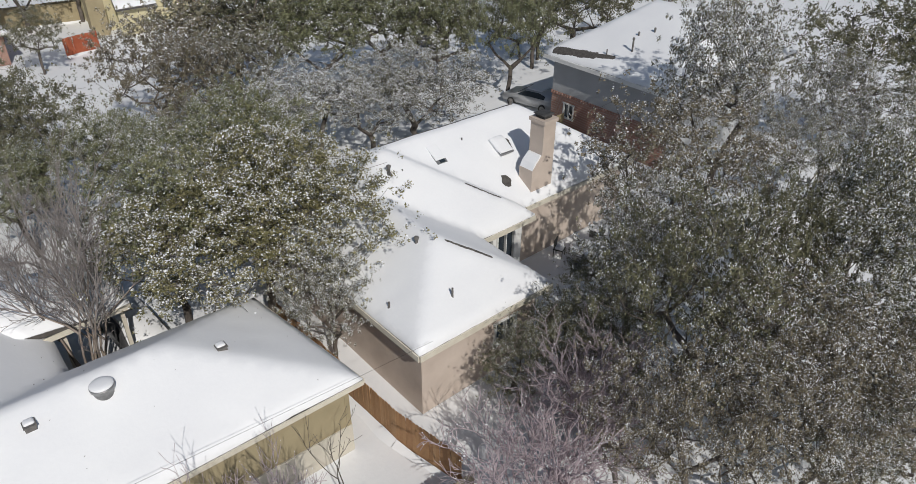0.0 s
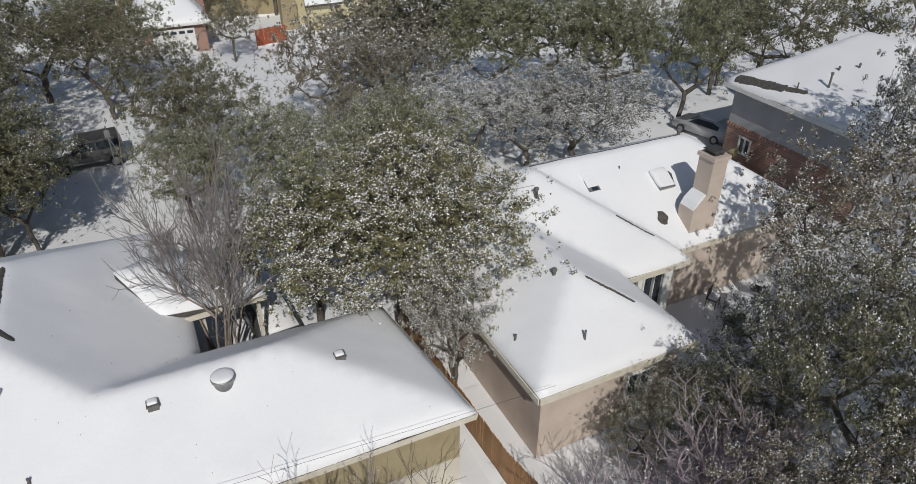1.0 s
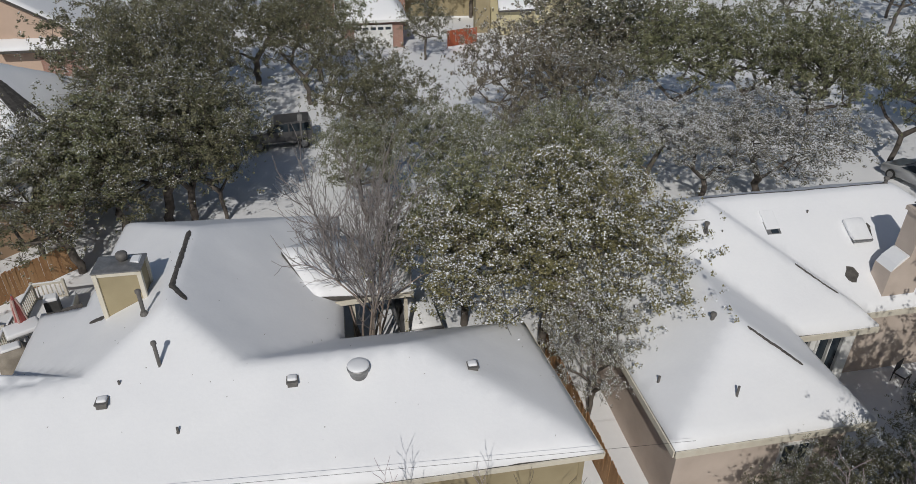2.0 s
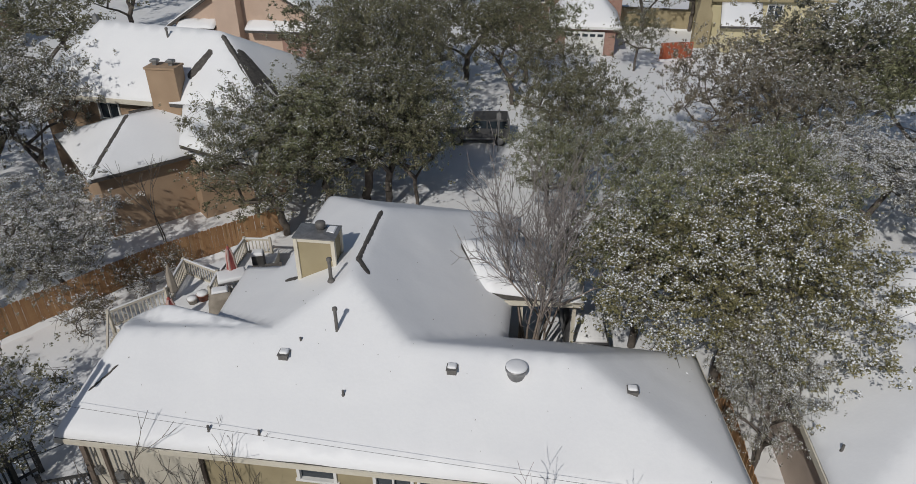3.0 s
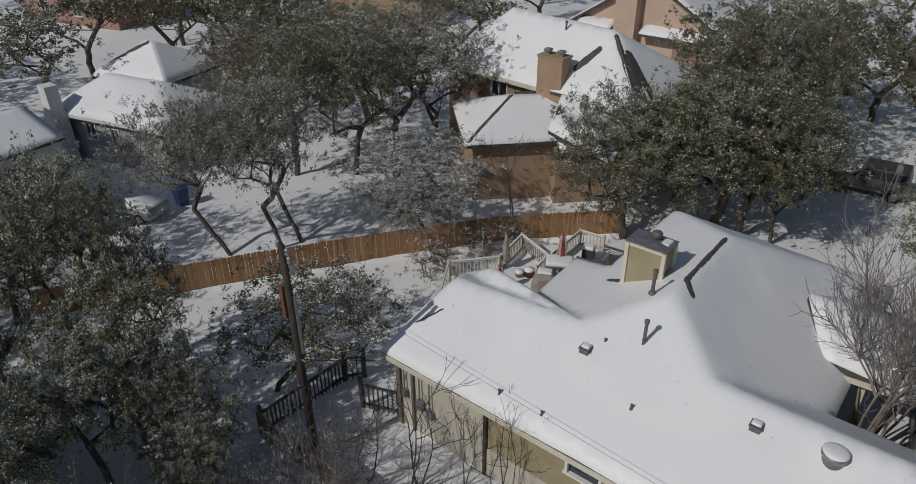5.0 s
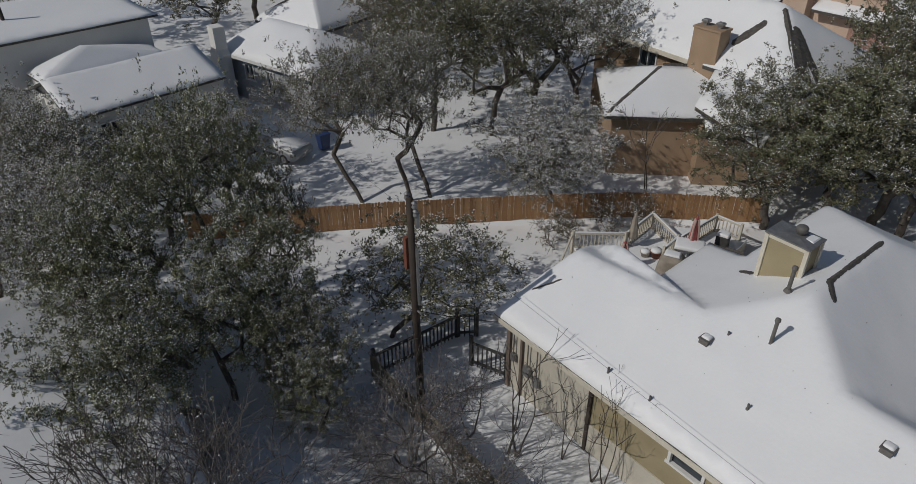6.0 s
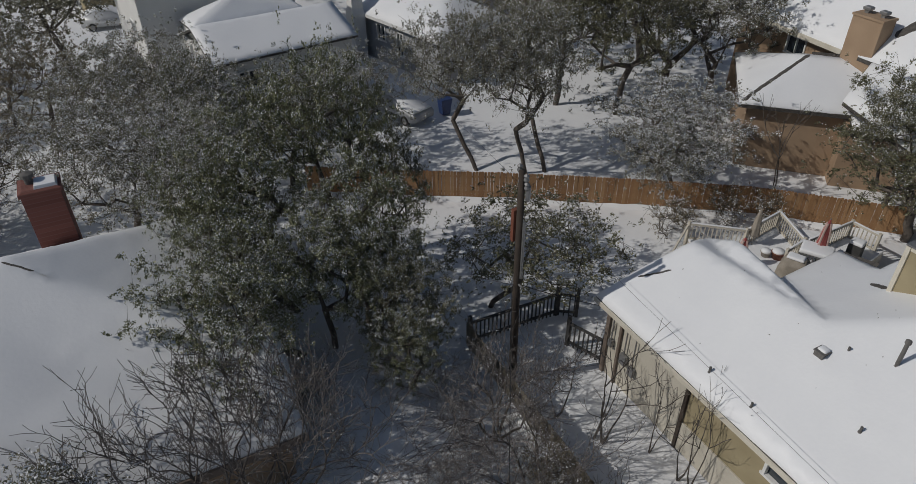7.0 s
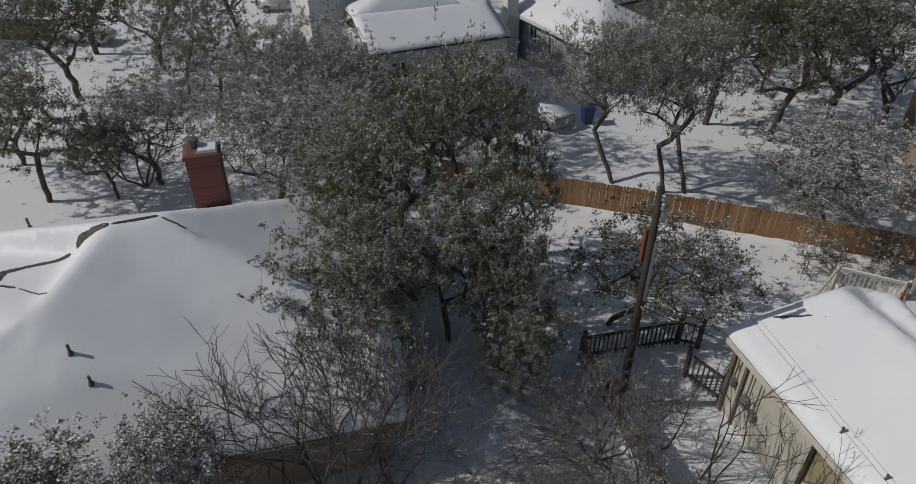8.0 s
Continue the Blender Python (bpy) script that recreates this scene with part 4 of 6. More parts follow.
def plank_fence(name, pts, height, mat, label, width=0.145, gap=0.004, seed=0, z0=-0.05, snow=True):
    f = thing(name, 0, 0, 0, label, "fence")
    me = plank_mesh("plank", width, height, 0.02, mat, 0.04)
    rnd = random.Random(seed)
    for (ax, ay), (bx, by) in zip(pts, pts[1:]):
        d = Vector((bx - ax, by - ay))
        ang = math.degrees(math.atan2(d.y, d.x))
        n = int(d.length / (width + gap))
        for k in range(n):
            s = (k + 0.5) / n
            ob = new("plank", me)
            ob.parent = f
            ob.matrix_basis = pose(ax + d.x * s, ay + d.y * s, z0 + rnd.uniform(-0.02, 0.02), rnd.uniform(-.6, .6), rnd.uniform(-.5, .5), ang + rnd.uniform(-1, 1))
        u = d.normalized()
        for zz in (0.35, height - 0.4):
            bm = bmesh.new()
            box(bm, (ax + bx) / 2 - u.y * 0.04, (ay + by) / 2 + u.x * 0.04, zz, d.length, 0.045, 0.09, ang)
            part("rail", bm, mat, f)
        if snow:
            bm = bmesh.new()
            m = max(2, int(d.length / 0.6))
            rows = []
            for k in range(m + 1):
                c = Vector((ax, ay)).lerp(Vector((bx, by)), k / m)
                w = 0.35 + 0.25 * noise.noise((c.x * 0.7, c.y * 0.7, 5))
                zt = 0.16 + 0.1 * noise.noise((c.x, c.y, 9))
                rows.append([bm.verts.new((c.x + u.y * w, c.y - u.x * w, -0.03)), bm.verts.new((c.x + u.y * 0.03, c.y - u.x * 0.03, zt))])
            for p, q in zip(rows, rows[1:]):
                bm.faces.new((p[0], q[0], q[1], p[1]))
            part("snow_drift", bm, SNOW, f, "snow drifted along the foot", True)
    return f


plank_fence("cedar_fence", [(-30.0, 7.5), (-27.0, 12.2), (-24.9, 15.7), (-20.85, 21.8), (-18.1, 25.6), (-14.9, 28.9), (-13.4, 30.4)], 1.62, CEDAR, "reddish brown cedar plank fence in the snow", seed=1)
plank_fence("orange_plank_fence", [(7.0, 20.3), (7.3, 12.37), (7.81, 9.52)], 1.6, CEDAR, "orange stained plank fence between the two houses", seed=2)
plank_fence("weathered_fence", [(-16.6, 9.35), (-10.5, 9.35), (-2.0, 9.0), (7.9, 9.0)], 1.3, GREYFENCE, "weathered grey plank fence behind the yard", seed=3)
plank_fence("red_fence", [(10.1, 65.2), (13.1, 66.0)], 1.7, REDFENCE, "red stained plank fence across the street", seed=4, width=0.2)
plank_fence("tan_fence", [(7.3, 77.4), (15.6, 76.7)], 2.0, TAN, "tan plank fence behind the red one", seed=5, width=0.2)
plank_fence("tan_fence", [(5.5, 80), (17.5, 79.0)], 1.7, TAN, "pale tan plank fence across the street", seed=5, width=0.2)


def dark_railing(pts, height=1.15, label="dark painted picket railing beside the pole", name="picket_railing"):
    f = thing(name, 0, 0, 0, label, "railing")
    me = plank_mesh("picket", 0.05, height - 0.1, 0.04, DARKRAIL, 0.0)
    for (ax, ay), (bx, by) in zip(pts, pts[1:]):
        d = Vector((bx - ax, by - ay))
        ang = math.degrees(math.atan2(d.y, d.x))
        n = max(2, int(d.length / 0.17))
        for k in range(n):
            s = (k + 0.5) / n
            ob = new("picket", me)
            ob.parent = f
            ob.matrix_basis = pose(ax + d.x * s, ay + d.y * s, 0.0, 0, 0, ang)
        for zz in (0.18, height - 0.12):
            bm = bmesh.new()
            box(bm, (ax + bx) / 2, (ay + by) / 2, zz, d.length, 0.09, 0.07, ang)
            part("rail", bm, DARKRAIL, f)
        for x, y in ((ax, ay), (bx, by))[(0 if (ax, ay) == pts[0] else 1):]:
            bm = bmesh.new()
            box(bm, x, y, -0.1, 0.125, 0.125, height + 0.35, ang)
            part("post", bm, DARKRAIL, f)
    return f


dark_railing([(-16.6, 9.5), (-16.45, 13.3), (-16.0, 13.95)])
dark_railing([(-14.85, 12.7), (-13.45, 13.25)], 1.2, "dark picket gate beside the house wall", "picket_gate")


# ------------------------------------------------------------------ utility pole and wires
def utility_pole(x, y, h, lean, name="utility_pole", detail=True):
    p = thing(name, x, y, 0, "tall dark wooden utility pole with wires", "utility pole")
    bm = bmesh.new()
    tube(bm, (0, 0, -0.2), (lean, 0, h), 0.15, 0.10, 14)
    part("shaft", bm, POLEWOOD, p, "", True)
    if detail:
        bm = bmesh.new()
        box(bm, lean * 0.75 - 0.2, -0.05, h * 0.70, 0.16, 0.2, 1.15, bevel=0.02)
        part("fuse_box", bm, RUST, p, "rust red metal box")
        bm = bmesh.new()
        lathe(bm, lean + 0.3, 0.05, [(0.05, h - 0.9), (0.08, h - 0.85), (0.08, h - 0.4), (0.03, h - 0.35)], 10)
        part("insulator", bm, METAL, p)
        for k, (dx, dz) in enumerate(((-0.12, -0.05), (0.25, -0.2), (0.3, -0.45))):
            bm = bmesh.new()
            lathe(bm, lean + dx, 0, [(0.03, h + dz - 0.1), (0.09, h + dz), (0.06, h + dz + 0.08), (0.09, h + dz + 0.14), (0.03, h + dz + 0.2)], 10)
            part("insulator", bm, METAL, p, "grey ribbed insulator")
        bm = bmesh.new()
        tube(bm, (lean * 0.5 - 0.3, 0, h * 0.52), (lean * 0.5 + 0.3, 0, h * 0.52), 0.035)
        part("bracket", bm, METAL, p)
        bm = bmesh.new()
        tube(bm, (lean * 0.6 + 0.15, 0.05, h * 0.55), (lean * 0.75 + 0.17, 0.05, h * 0.8), 0.05)
        part("conduit", bm, METAL, p)
    return p


utility_pole(-14.3, 9.95, 8.5, -0.15)
utility_pole(-46.8, 4.85, 9.0, 0.1, "utility_pole", False)
sign = thing("sign_post", -2.95, 42.5, 0, "thin grey metal post in the snow", "post")
bm = bmesh.new()
tube(bm, (0, 0, -0.2), (0, 0, 3.0), 0.035)
part("shaft", bm, METAL, sign)
bm = bmesh.new()
box(bm, 0, -0.05, 2.3, 0.3, 0.02, 0.45)
part("plate", bm, METAL, sign, "dark back of a small sign")


def cable(name, a, b, sag, r=0.012, label="thin black overhead cable"):
    """One hanging wire, a five-sided tube."""
    a, b = Vector(a), Vector(b)
    n, k = 24, 5
    d = (b - a).normalized()
    u = d.cross(Vector((0, 0, 1))).normalized()
    v = u.cross(d)
    verts, faces = [], []
    for i in range(n + 1):
        f = i / n
        c = a.lerp(b, f) - Vector((0, 0, sag * 4 * f * (1 - f)))
        verts += [tuple(c + r * (math.cos(6.2832 * j / k) * u + math.sin(6.2832 * j / k) * v)) for j in range(k)]
        if i:
            faces += [((i - 1) * k + j, (i - 1) * k + (j + 1) % k, i * k + (j + 1) % k, i * k + j) for j in range(k)]
    return tagged(raw(name, verts, faces, RUBBER), label, "cable")


cable("overhead_cable", (-30.4, 13.3, 5.3), (8.8, 12.2, 3.9), 0.15, 0.005)
cable("overhead_cable", (-14.5, 9.85, 4.4), (-2.0, 2.0, 5.5), 0.3)
cable("overhead_cable", (-14.5, 9.85, 4.4), (-13.2, 13.2, 2.9), 0.1)


# ------------------------------------------------------------------ deck and its furniture
def deck():
    d = thing("wooden_deck", 0, 0, 0, "raised painted wooden deck covered in snow", "deck")
    z = 0.6
    bm = bmesh.new()
    vs = [(-17.2, 20.8), (-14.2, 20.3), (-12.75, 22.4), (-12.0, 23.6), (-12.6, 27.6), (-13.9, 27.4), (-16.2, 25.0), (-15.9, 22.7)]
    top = [bm.verts.new((x, y, z)) for x, y in vs]
    bm.faces.new(top)
    ret = bmesh.ops.extrude_face_region(bm, geom=bm.faces[:])
    bmesh.ops.translate(bm, verts=[g for g in ret["geom"] if isinstance(g, bmesh.types.BMVert)], vec=(0, 0, -0.7))
    part("platform", bm, DECKWOOD, d)
    bm = bmesh.new()
    bm.faces.new([bm.verts.new((x, y, z + 0.005)) for x, y in vs])
    ret = bmesh.ops.extrude_face_region(bm, geom=bm.faces[:])
    bmesh.ops.translate(bm, verts=[g for g in ret["geom"] if isinstance(g, bmesh.types.BMVert)], vec=(0, 0, 0.12))
    part("snow_cover", bm, SNOW, d, "trodden snow on the boards")
    me = plank_mesh("baluster", 0.04, 0.72, 0.04, DECKWOOD)
    runs = [[(-17.3, 20.75), (-15.75, 22.55)], [(-15.75, 22.6), (-16.1, 24.95), (-14.1, 24.15)], [(-14.1, 24.15), (-13.9, 22.9)], [(-14.0, 24.2), (-14.05, 27.1), (-12.8, 27.2)]]
    stood = []
    for run in runs:
        for (ax, ay), (bx, by) in zip(run, run[1:]):
            q = Vector((bx - ax, by - ay))
            ang = math.degrees(math.atan2(q.y, q.x))
            n = max(2, int(q.length / 0.16))
            for k in range(1, n):
                ob = new("baluster", me)
                ob.parent = d
                ob.matrix_basis = pose(ax + q.x * k / n, ay + q.y * k / n, z + 0.12, 0, 0, ang)
            for zz, t in ((0.15, 0.05), (0.85, 0.09)):
                bm = bmesh.new()
                box(bm, (ax + bx) / 2, (ay + by) / 2, z + zz, q.length, 0.1, t, ang)
                part("rail", bm, DECKWOOD, d)
            bm = bmesh.new()
            box(bm, (ax + bx) / 2, (ay + by) / 2, z + 0.942, q.length - 0.1, 0.085, 0.035, ang, bevel=0.012)
            part("snow_cap", bm, SNOW_ROOF, d, "thin line of snow on the rail", True)
            for x, y in ((ax, ay), (bx, by)):
                if any(math.hypot(x - px, y - py) < 0.2 for px, py in stood):
                    continue
                stood.append((x, y))
                bm = bmesh.new()
                box(bm, x, y, 0, 0.115, 0.115, z + 1.02)
                part("post", bm, DECKWOOD, d)
    for k in range(4):
        bm = bmesh.new()
        box(bm, -17.0 + 0.1 * k, 20.2 - 0.0 * k, 0.12 + 0.13 * k, 0.3, 1.1, 0.05, 40)
        part("step", bm, DECKWOOD, d)
    bm = bmesh.new()
    tube(bm, (-17.3, 20.7, 1.45), (-16.9, 19.6, 0.55), 0.05, n=6)
    part("stair_rail", bm, DECKWOOD, d)
    return d


deck()


def closed_umbrella(x, y, z, h, r, cloth, stripe, label):
    u = thing("patio_umbrella", x, y, z, label, "umbrella", "patio umbrellas")
    bm = bmesh.new()
    tube(bm, (0, 0, 0), (0, 0, h + 0.08), 0.022)
    part("pole", bm, METAL, u)
    bm = bmesh.new()
    lathe(bm, 0, 0, [(r * 0.9, h * 0.28), (r * 1.1, h * 0.33), (r * 0.75, h * 0.55), (r * 0.6, h * 0.75), (r * 0.3, h * 0.92), (0.03, h)], 20, 0.14, 3)
    c = part("canopy", bm, cloth, u, "folded cloth canopy", True)
    if stripe:
        for a in (0.3, 1.8, 3.2, 4.7):
            bm = bmesh.new()
            pts = [(r * 1.2, h * 0.3), (r * 0.86, h * 0.55), (r * 0.7, h * 0.75), (r * 0.36, h * 0.92)]
            for (r0, z0), (r1, z1) in zip(pts, pts[1:]):
                tube(bm, (r0 * math.cos(a), r0 * math.sin(a), z0), (r1 * math.cos(a), r1 * math.sin(a), z1), 0.05, n=6)
            part("stripe", bm, stripe, c, "pale faded stripe")
    return u


closed_umbrella(-13.5, 24.4, 0.7, 2.1, 0.2, REDCLOTH, PINKCLOTH, "closed red and pink striped patio umbrella")
closed_umbrella(-15.6, 22.9, 0.7, 1.9, 0.2, TARP, None, "closed beige patio umbrella by the railing")
closed_umbrella(-14.75, 21.2, 0.7, 1.5, 0.2, REDCLOTH, PINKCLOTH, "short closed red umbrella on the deck")


def snowy_table(x, y, z, w, d, rz):
    t = thing("patio_table", x, y, z, "metal patio table with a slab of snow on top", "table", rz=rz)
    bm = bmesh.new()
    box(bm, 0, 0, 0.68, w, d, 0.04, bevel=0.01)
    part("tabletop", bm, METAL, t)
    for a in (-1, 1):
        for b in (-1, 1):
            bm = bmesh.new()
            tube(bm, (a * w * 0.45, b * d * 0.42, 0), (a * w * 0.3, b * d * 0.3, 0.68), 0.025, n=6)
            part("leg", bm, DARKRAIL, t)
    bm = bmesh.new()
    box(bm, 0, 0, 0.722, w, d, 0.2, bevel=0.07, taper=0.93)
    part("snow_cover", bm, SNOW_ROOF, t, "thick slab of snow", True)


snowy_table(-13.35, 24.0, 0.7, 1.3, 0.9, 30)


def covered_grill(x, y, z, label, s=1.0):
    g = thing("covered_grill", x, y, z, label, "grill", rz=25)
    bm = bmesh.new()
    stack(bm, [(0, 0, 1.15 * s, 0.8 * s, 0), (0, 0, 1.1 * s, 0.75 * s, 0.5 * s), (0.05, 0, 1.0 * s, 0.7 * s, 0.8 * s), (0, 0.05, 0.7 * s, 0.45 * s, 1.05 * s)])
    bmesh.ops.subdivide_edges(bm, edges=bm.edges[:], cuts=3, use_grid_fill=True)
    for v in bm.verts:
        v.co += 0.05 * Vector((noise.noise(v.co * 4), noise.noise(v.co * 4 + Vector((5, 0, 0))), 0.5 * noise.noise(v.co * 5)))
    part("cover", bm, TARP, g, "wrinkled beige cloth cover", True)
    bm = bmesh.new()
    box(bm, 0, 0, 1.04 * s, 0.72 * s, 0.48 * s, 0.1, bevel=0.04, taper=0.8)
    part("snow_cap", bm, SNOW_ROOF, g, "", True)


covered_grill(-13.2, 22.5, 0.7, "barbecue grill under a wrinkled beige cover")


def pot(x, y, z, r, h, mat, label):
    p = thing("flower_pot", x, y, z, label, "pot", "deck pots")
    bm = bmesh.new()
    lathe(bm, 0, 0, [(r * 0.75, 0), (r, h * 0.9), (r * 1.08, h * 0.92), (r * 1.08, h)], 16)
    part("body", bm, mat, p, "", True)
    bm = bmesh.new()
    lathe(bm, 0, 0, [(r, h), (r * 0.9, h + 0.08), (0.02, h + 0.12)], 16)
    part("snow_cap", bm, SNOW_ROOF, p, "", True)


pot(-14.4, 23.1, 0.7, 0.26, 0.35, RUST, "round rust red pot capped with snow")
pot(-14.75, 22.8, 0.7, 0.22, 0.25, TARP, "round beige pot capped with snow")


def bag(x, y, z):
    b = thing("soil_bag", x, y, z, "teal and white plastic bag lying on the deck", "bag", rz=60)
    bm = bmesh.new()
    box(bm, 0, 0, 0, 0.9, 0.55, 0.22, bevel=0.09)
    part("sack", bm, TEAL, b, "", True)
    bm = bmesh.new()
    lathe(bm, 0.1, 0, [(0.14, 0.222), (0.12, 0.228)], 14)
    part("print", bm, LIME, b, "lime green round print")
    bm = bmesh.new()
    box(bm, 0.15, -0.12, 0.221, 0.5, 0.25, 0.06, bevel=0.02)
    part("snow_cap", bm, SNOW_ROOF, b, "", True)


bag(-12.95, 23.6, 0.72)


def cooler(x, y, z):
    b = thing("storage_bin", x, y, z, "dark bin with a snowy lid by the railing", "bin", rz=15)
    bm = bmesh.new()
    box(bm, 0, 0, 0, 0.55, 0.5, 0.7, bevel=0.03)
    part("body", bm, DARKRAIL, b)
    bm = bmesh.new()
    box(bm, 0, 0, 0.701, 0.56, 0.5, 0.16, bevel=0.05, taper=0.9)
    part("snow_cap", bm, SNOW_ROOF, b, "", True)


cooler(-12.95, 26.0, 0.72)


def patio_set(x, y):
    """Snowed-in table and seats behind the second house."""
    t = thing("garden_table", x, y, 0, "round dark garden table buried in snow", "table")
    bm = bmesh.new()
    lathe(bm, 0, 0, [(0.08, 0), (0.08, 0.68), (0.75, 0.7), (0.75, 0.74)], 20)
    part("tabletop", bm, DARKRAIL, t)
    bm = bmesh.new()
    lathe(bm, 0, 0, [(0.76, 0.745), (0.75, 0.88), (0.55, 0.95), (0.03, 0.97)], 20, 0.02)
    part("snow_cover", bm, SNOW_ROOF, t, "", True)
    for k, a in enumerate((0.4, 2.0, 3.6, 5.1)):
        c = thing("garden_chair", x + 1.25 * math.cos(a), y + 1.25 * math.sin(a), 0, "dark metal garden chair with snow on its seat", "chair", "garden chairs", rz=math.degrees(a) + 90)
        for dx in (-.22, .22):
            for dy in (-.22, .22):
                bm = bmesh.new()
                tube(bm, (dx, dy, 0), (dx, dy, 0.42 if dy > 0 else 0.95), 0.02, n=6)
                part("leg", bm, DARKRAIL, c)
        bm = bmesh.new()
        box(bm, 0, 0, 0.42, 0.5, 0.5, 0.04)
        part("seat", bm, DARKRAIL, c)
        bm = bmesh.new()
        box(bm, 0, -0.22, 0.55, 0.5, 0.03, 0.4)
        part("backrest", bm, DARKRAIL, c)
        bm = bmesh.new()
        box(bm, 0, 0.02, 0.462, 0.48, 0.42, 0.15, bevel=0.05, taper=0.9)
        part("snow_cover", bm, SNOW_ROOF, c, "", True)


patio_set(20.83, 15.76)
covered_grill(16.39, 13.56, 0, "covered grill standing in the snow", 0.8)


# ------------------------------------------------------------------ vehicles
def wheel(parent, x, y, r=0.34, w=0.22):
    bm = bmesh.new()
    tube(bm, (x, y - w / 2, r), (x, y + w / 2, r), r, n=20)
    t = part("wheel", bm, RUBBER, parent, "black tyre")
    bm = bmesh.new()
    tube(bm, (x, y - w / 2 - 0.01, r), (x, y + w / 2 + 0.01, r), r * 0.62, n=16)
    part("rim", bm, METAL, t, "grey metal rim")


def profile_body(bm, prof, width, tuck=0.0, belt=0.9):
    """A body from a side outline (x, z), narrowed above the belt line."""
    sides = []
    for s in (-1, 1):
        sides.append([bm.verts.new((x, s * (width / 2 - (tuck * max(0, z - belt))), z)) for x, z in prof])
    bm.faces.new(sides[0])
    bm.faces.new(sides[1][::-1])
    n = len(prof)
    for k in range(n):
        bm.faces.new((sides[0][k], sides[1][k], sides[1][(k + 1) % n], sides[0][(k + 1) % n]))


def silver_car(x, y, rz):
    c = thing("silver_car", x, y, 0, "silver hatchback car parked in the snow", "car", rz=rz)
    bm = bmesh.new()
    profile_body(bm, [(-2.1, 0.3), (2.1, 0.3), (2.15, 0.7), (1.95, 0.86), (1.0, 0.96), (0.3, 1.4), (-0.9, 1.45), (-1.7, 1.3), (-2.1, 0.95)], 1.75, 0.35, 0.9)
    bmesh.ops.bevel(bm, geom=bm.edges[:], offset=0.05, segments=2, affect="EDGES")
    part("body", bm, CARPAINT, c, "", True)
    for s in (-1, 1):
        bm = bmesh.new()
        vs = [bm.verts.new((xx, s * (0.885 - 0.35 * max(0, zz - 0.9)), zz)) for xx, zz in ((0.85, 0.98), (0.28, 1.33), (-0.85, 1.37), (-1.45, 1.24), (-1.4, 1.0))]
        bm.faces.new(vs)
        ret = bmesh.ops.extrude_face_region(bm, geom=bm.faces[:])
        bmesh.ops.translate(bm, verts=[g for g in ret["geom"] if isinstance(g, bmesh.types.BMVert)], vec=(0, -s * 0.02, 0))
        part("side_window", bm, GLASS, c)
    for xx, zz, ang in ((0.68, 1.2, 33), (-1.93, 1.14, 68)):
        bm = bmesh.new()
        box(bm, 0, 0, 0, 0.75 if xx > 0 else 0.4, 1.25, 0.02, m=Matrix.Translation((xx, 0, zz)) @ Matrix.Rotation(radians(ang if xx > 0 else -ang), 4, "Y"))
        part("windscreen", bm, GLASS, c)
    for wx in (-1.3, 1.35):
        for s in (-1, 1):
            wheel(c, wx, s * 0.78, 0.31)
    for s in (-1, 1):
        bm = bmesh.new()
        box(bm, 2.05, s * 0.65, 0.62, 0.12, 0.3, 0.14, bevel=0.03)
        part("headlight", bm, WHITE, c)
        bm = bmesh.new()
        box(bm, -2.08, s * 0.68, 0.78, 0.1, 0.2, 0.25, bevel=0.03)
        part("tail_light", bm, RUST, c)
    bm = bmesh.new()
    box(bm, -0.4, 0, 1.42, 1.3, 1.2, 0.09, bevel=0.04, taper=0.9)
    part("snow_cover", bm, SNOW_ROOF, c, "snow on the roof", True)
    return c


silver_car(33.5, 31.9, 103)


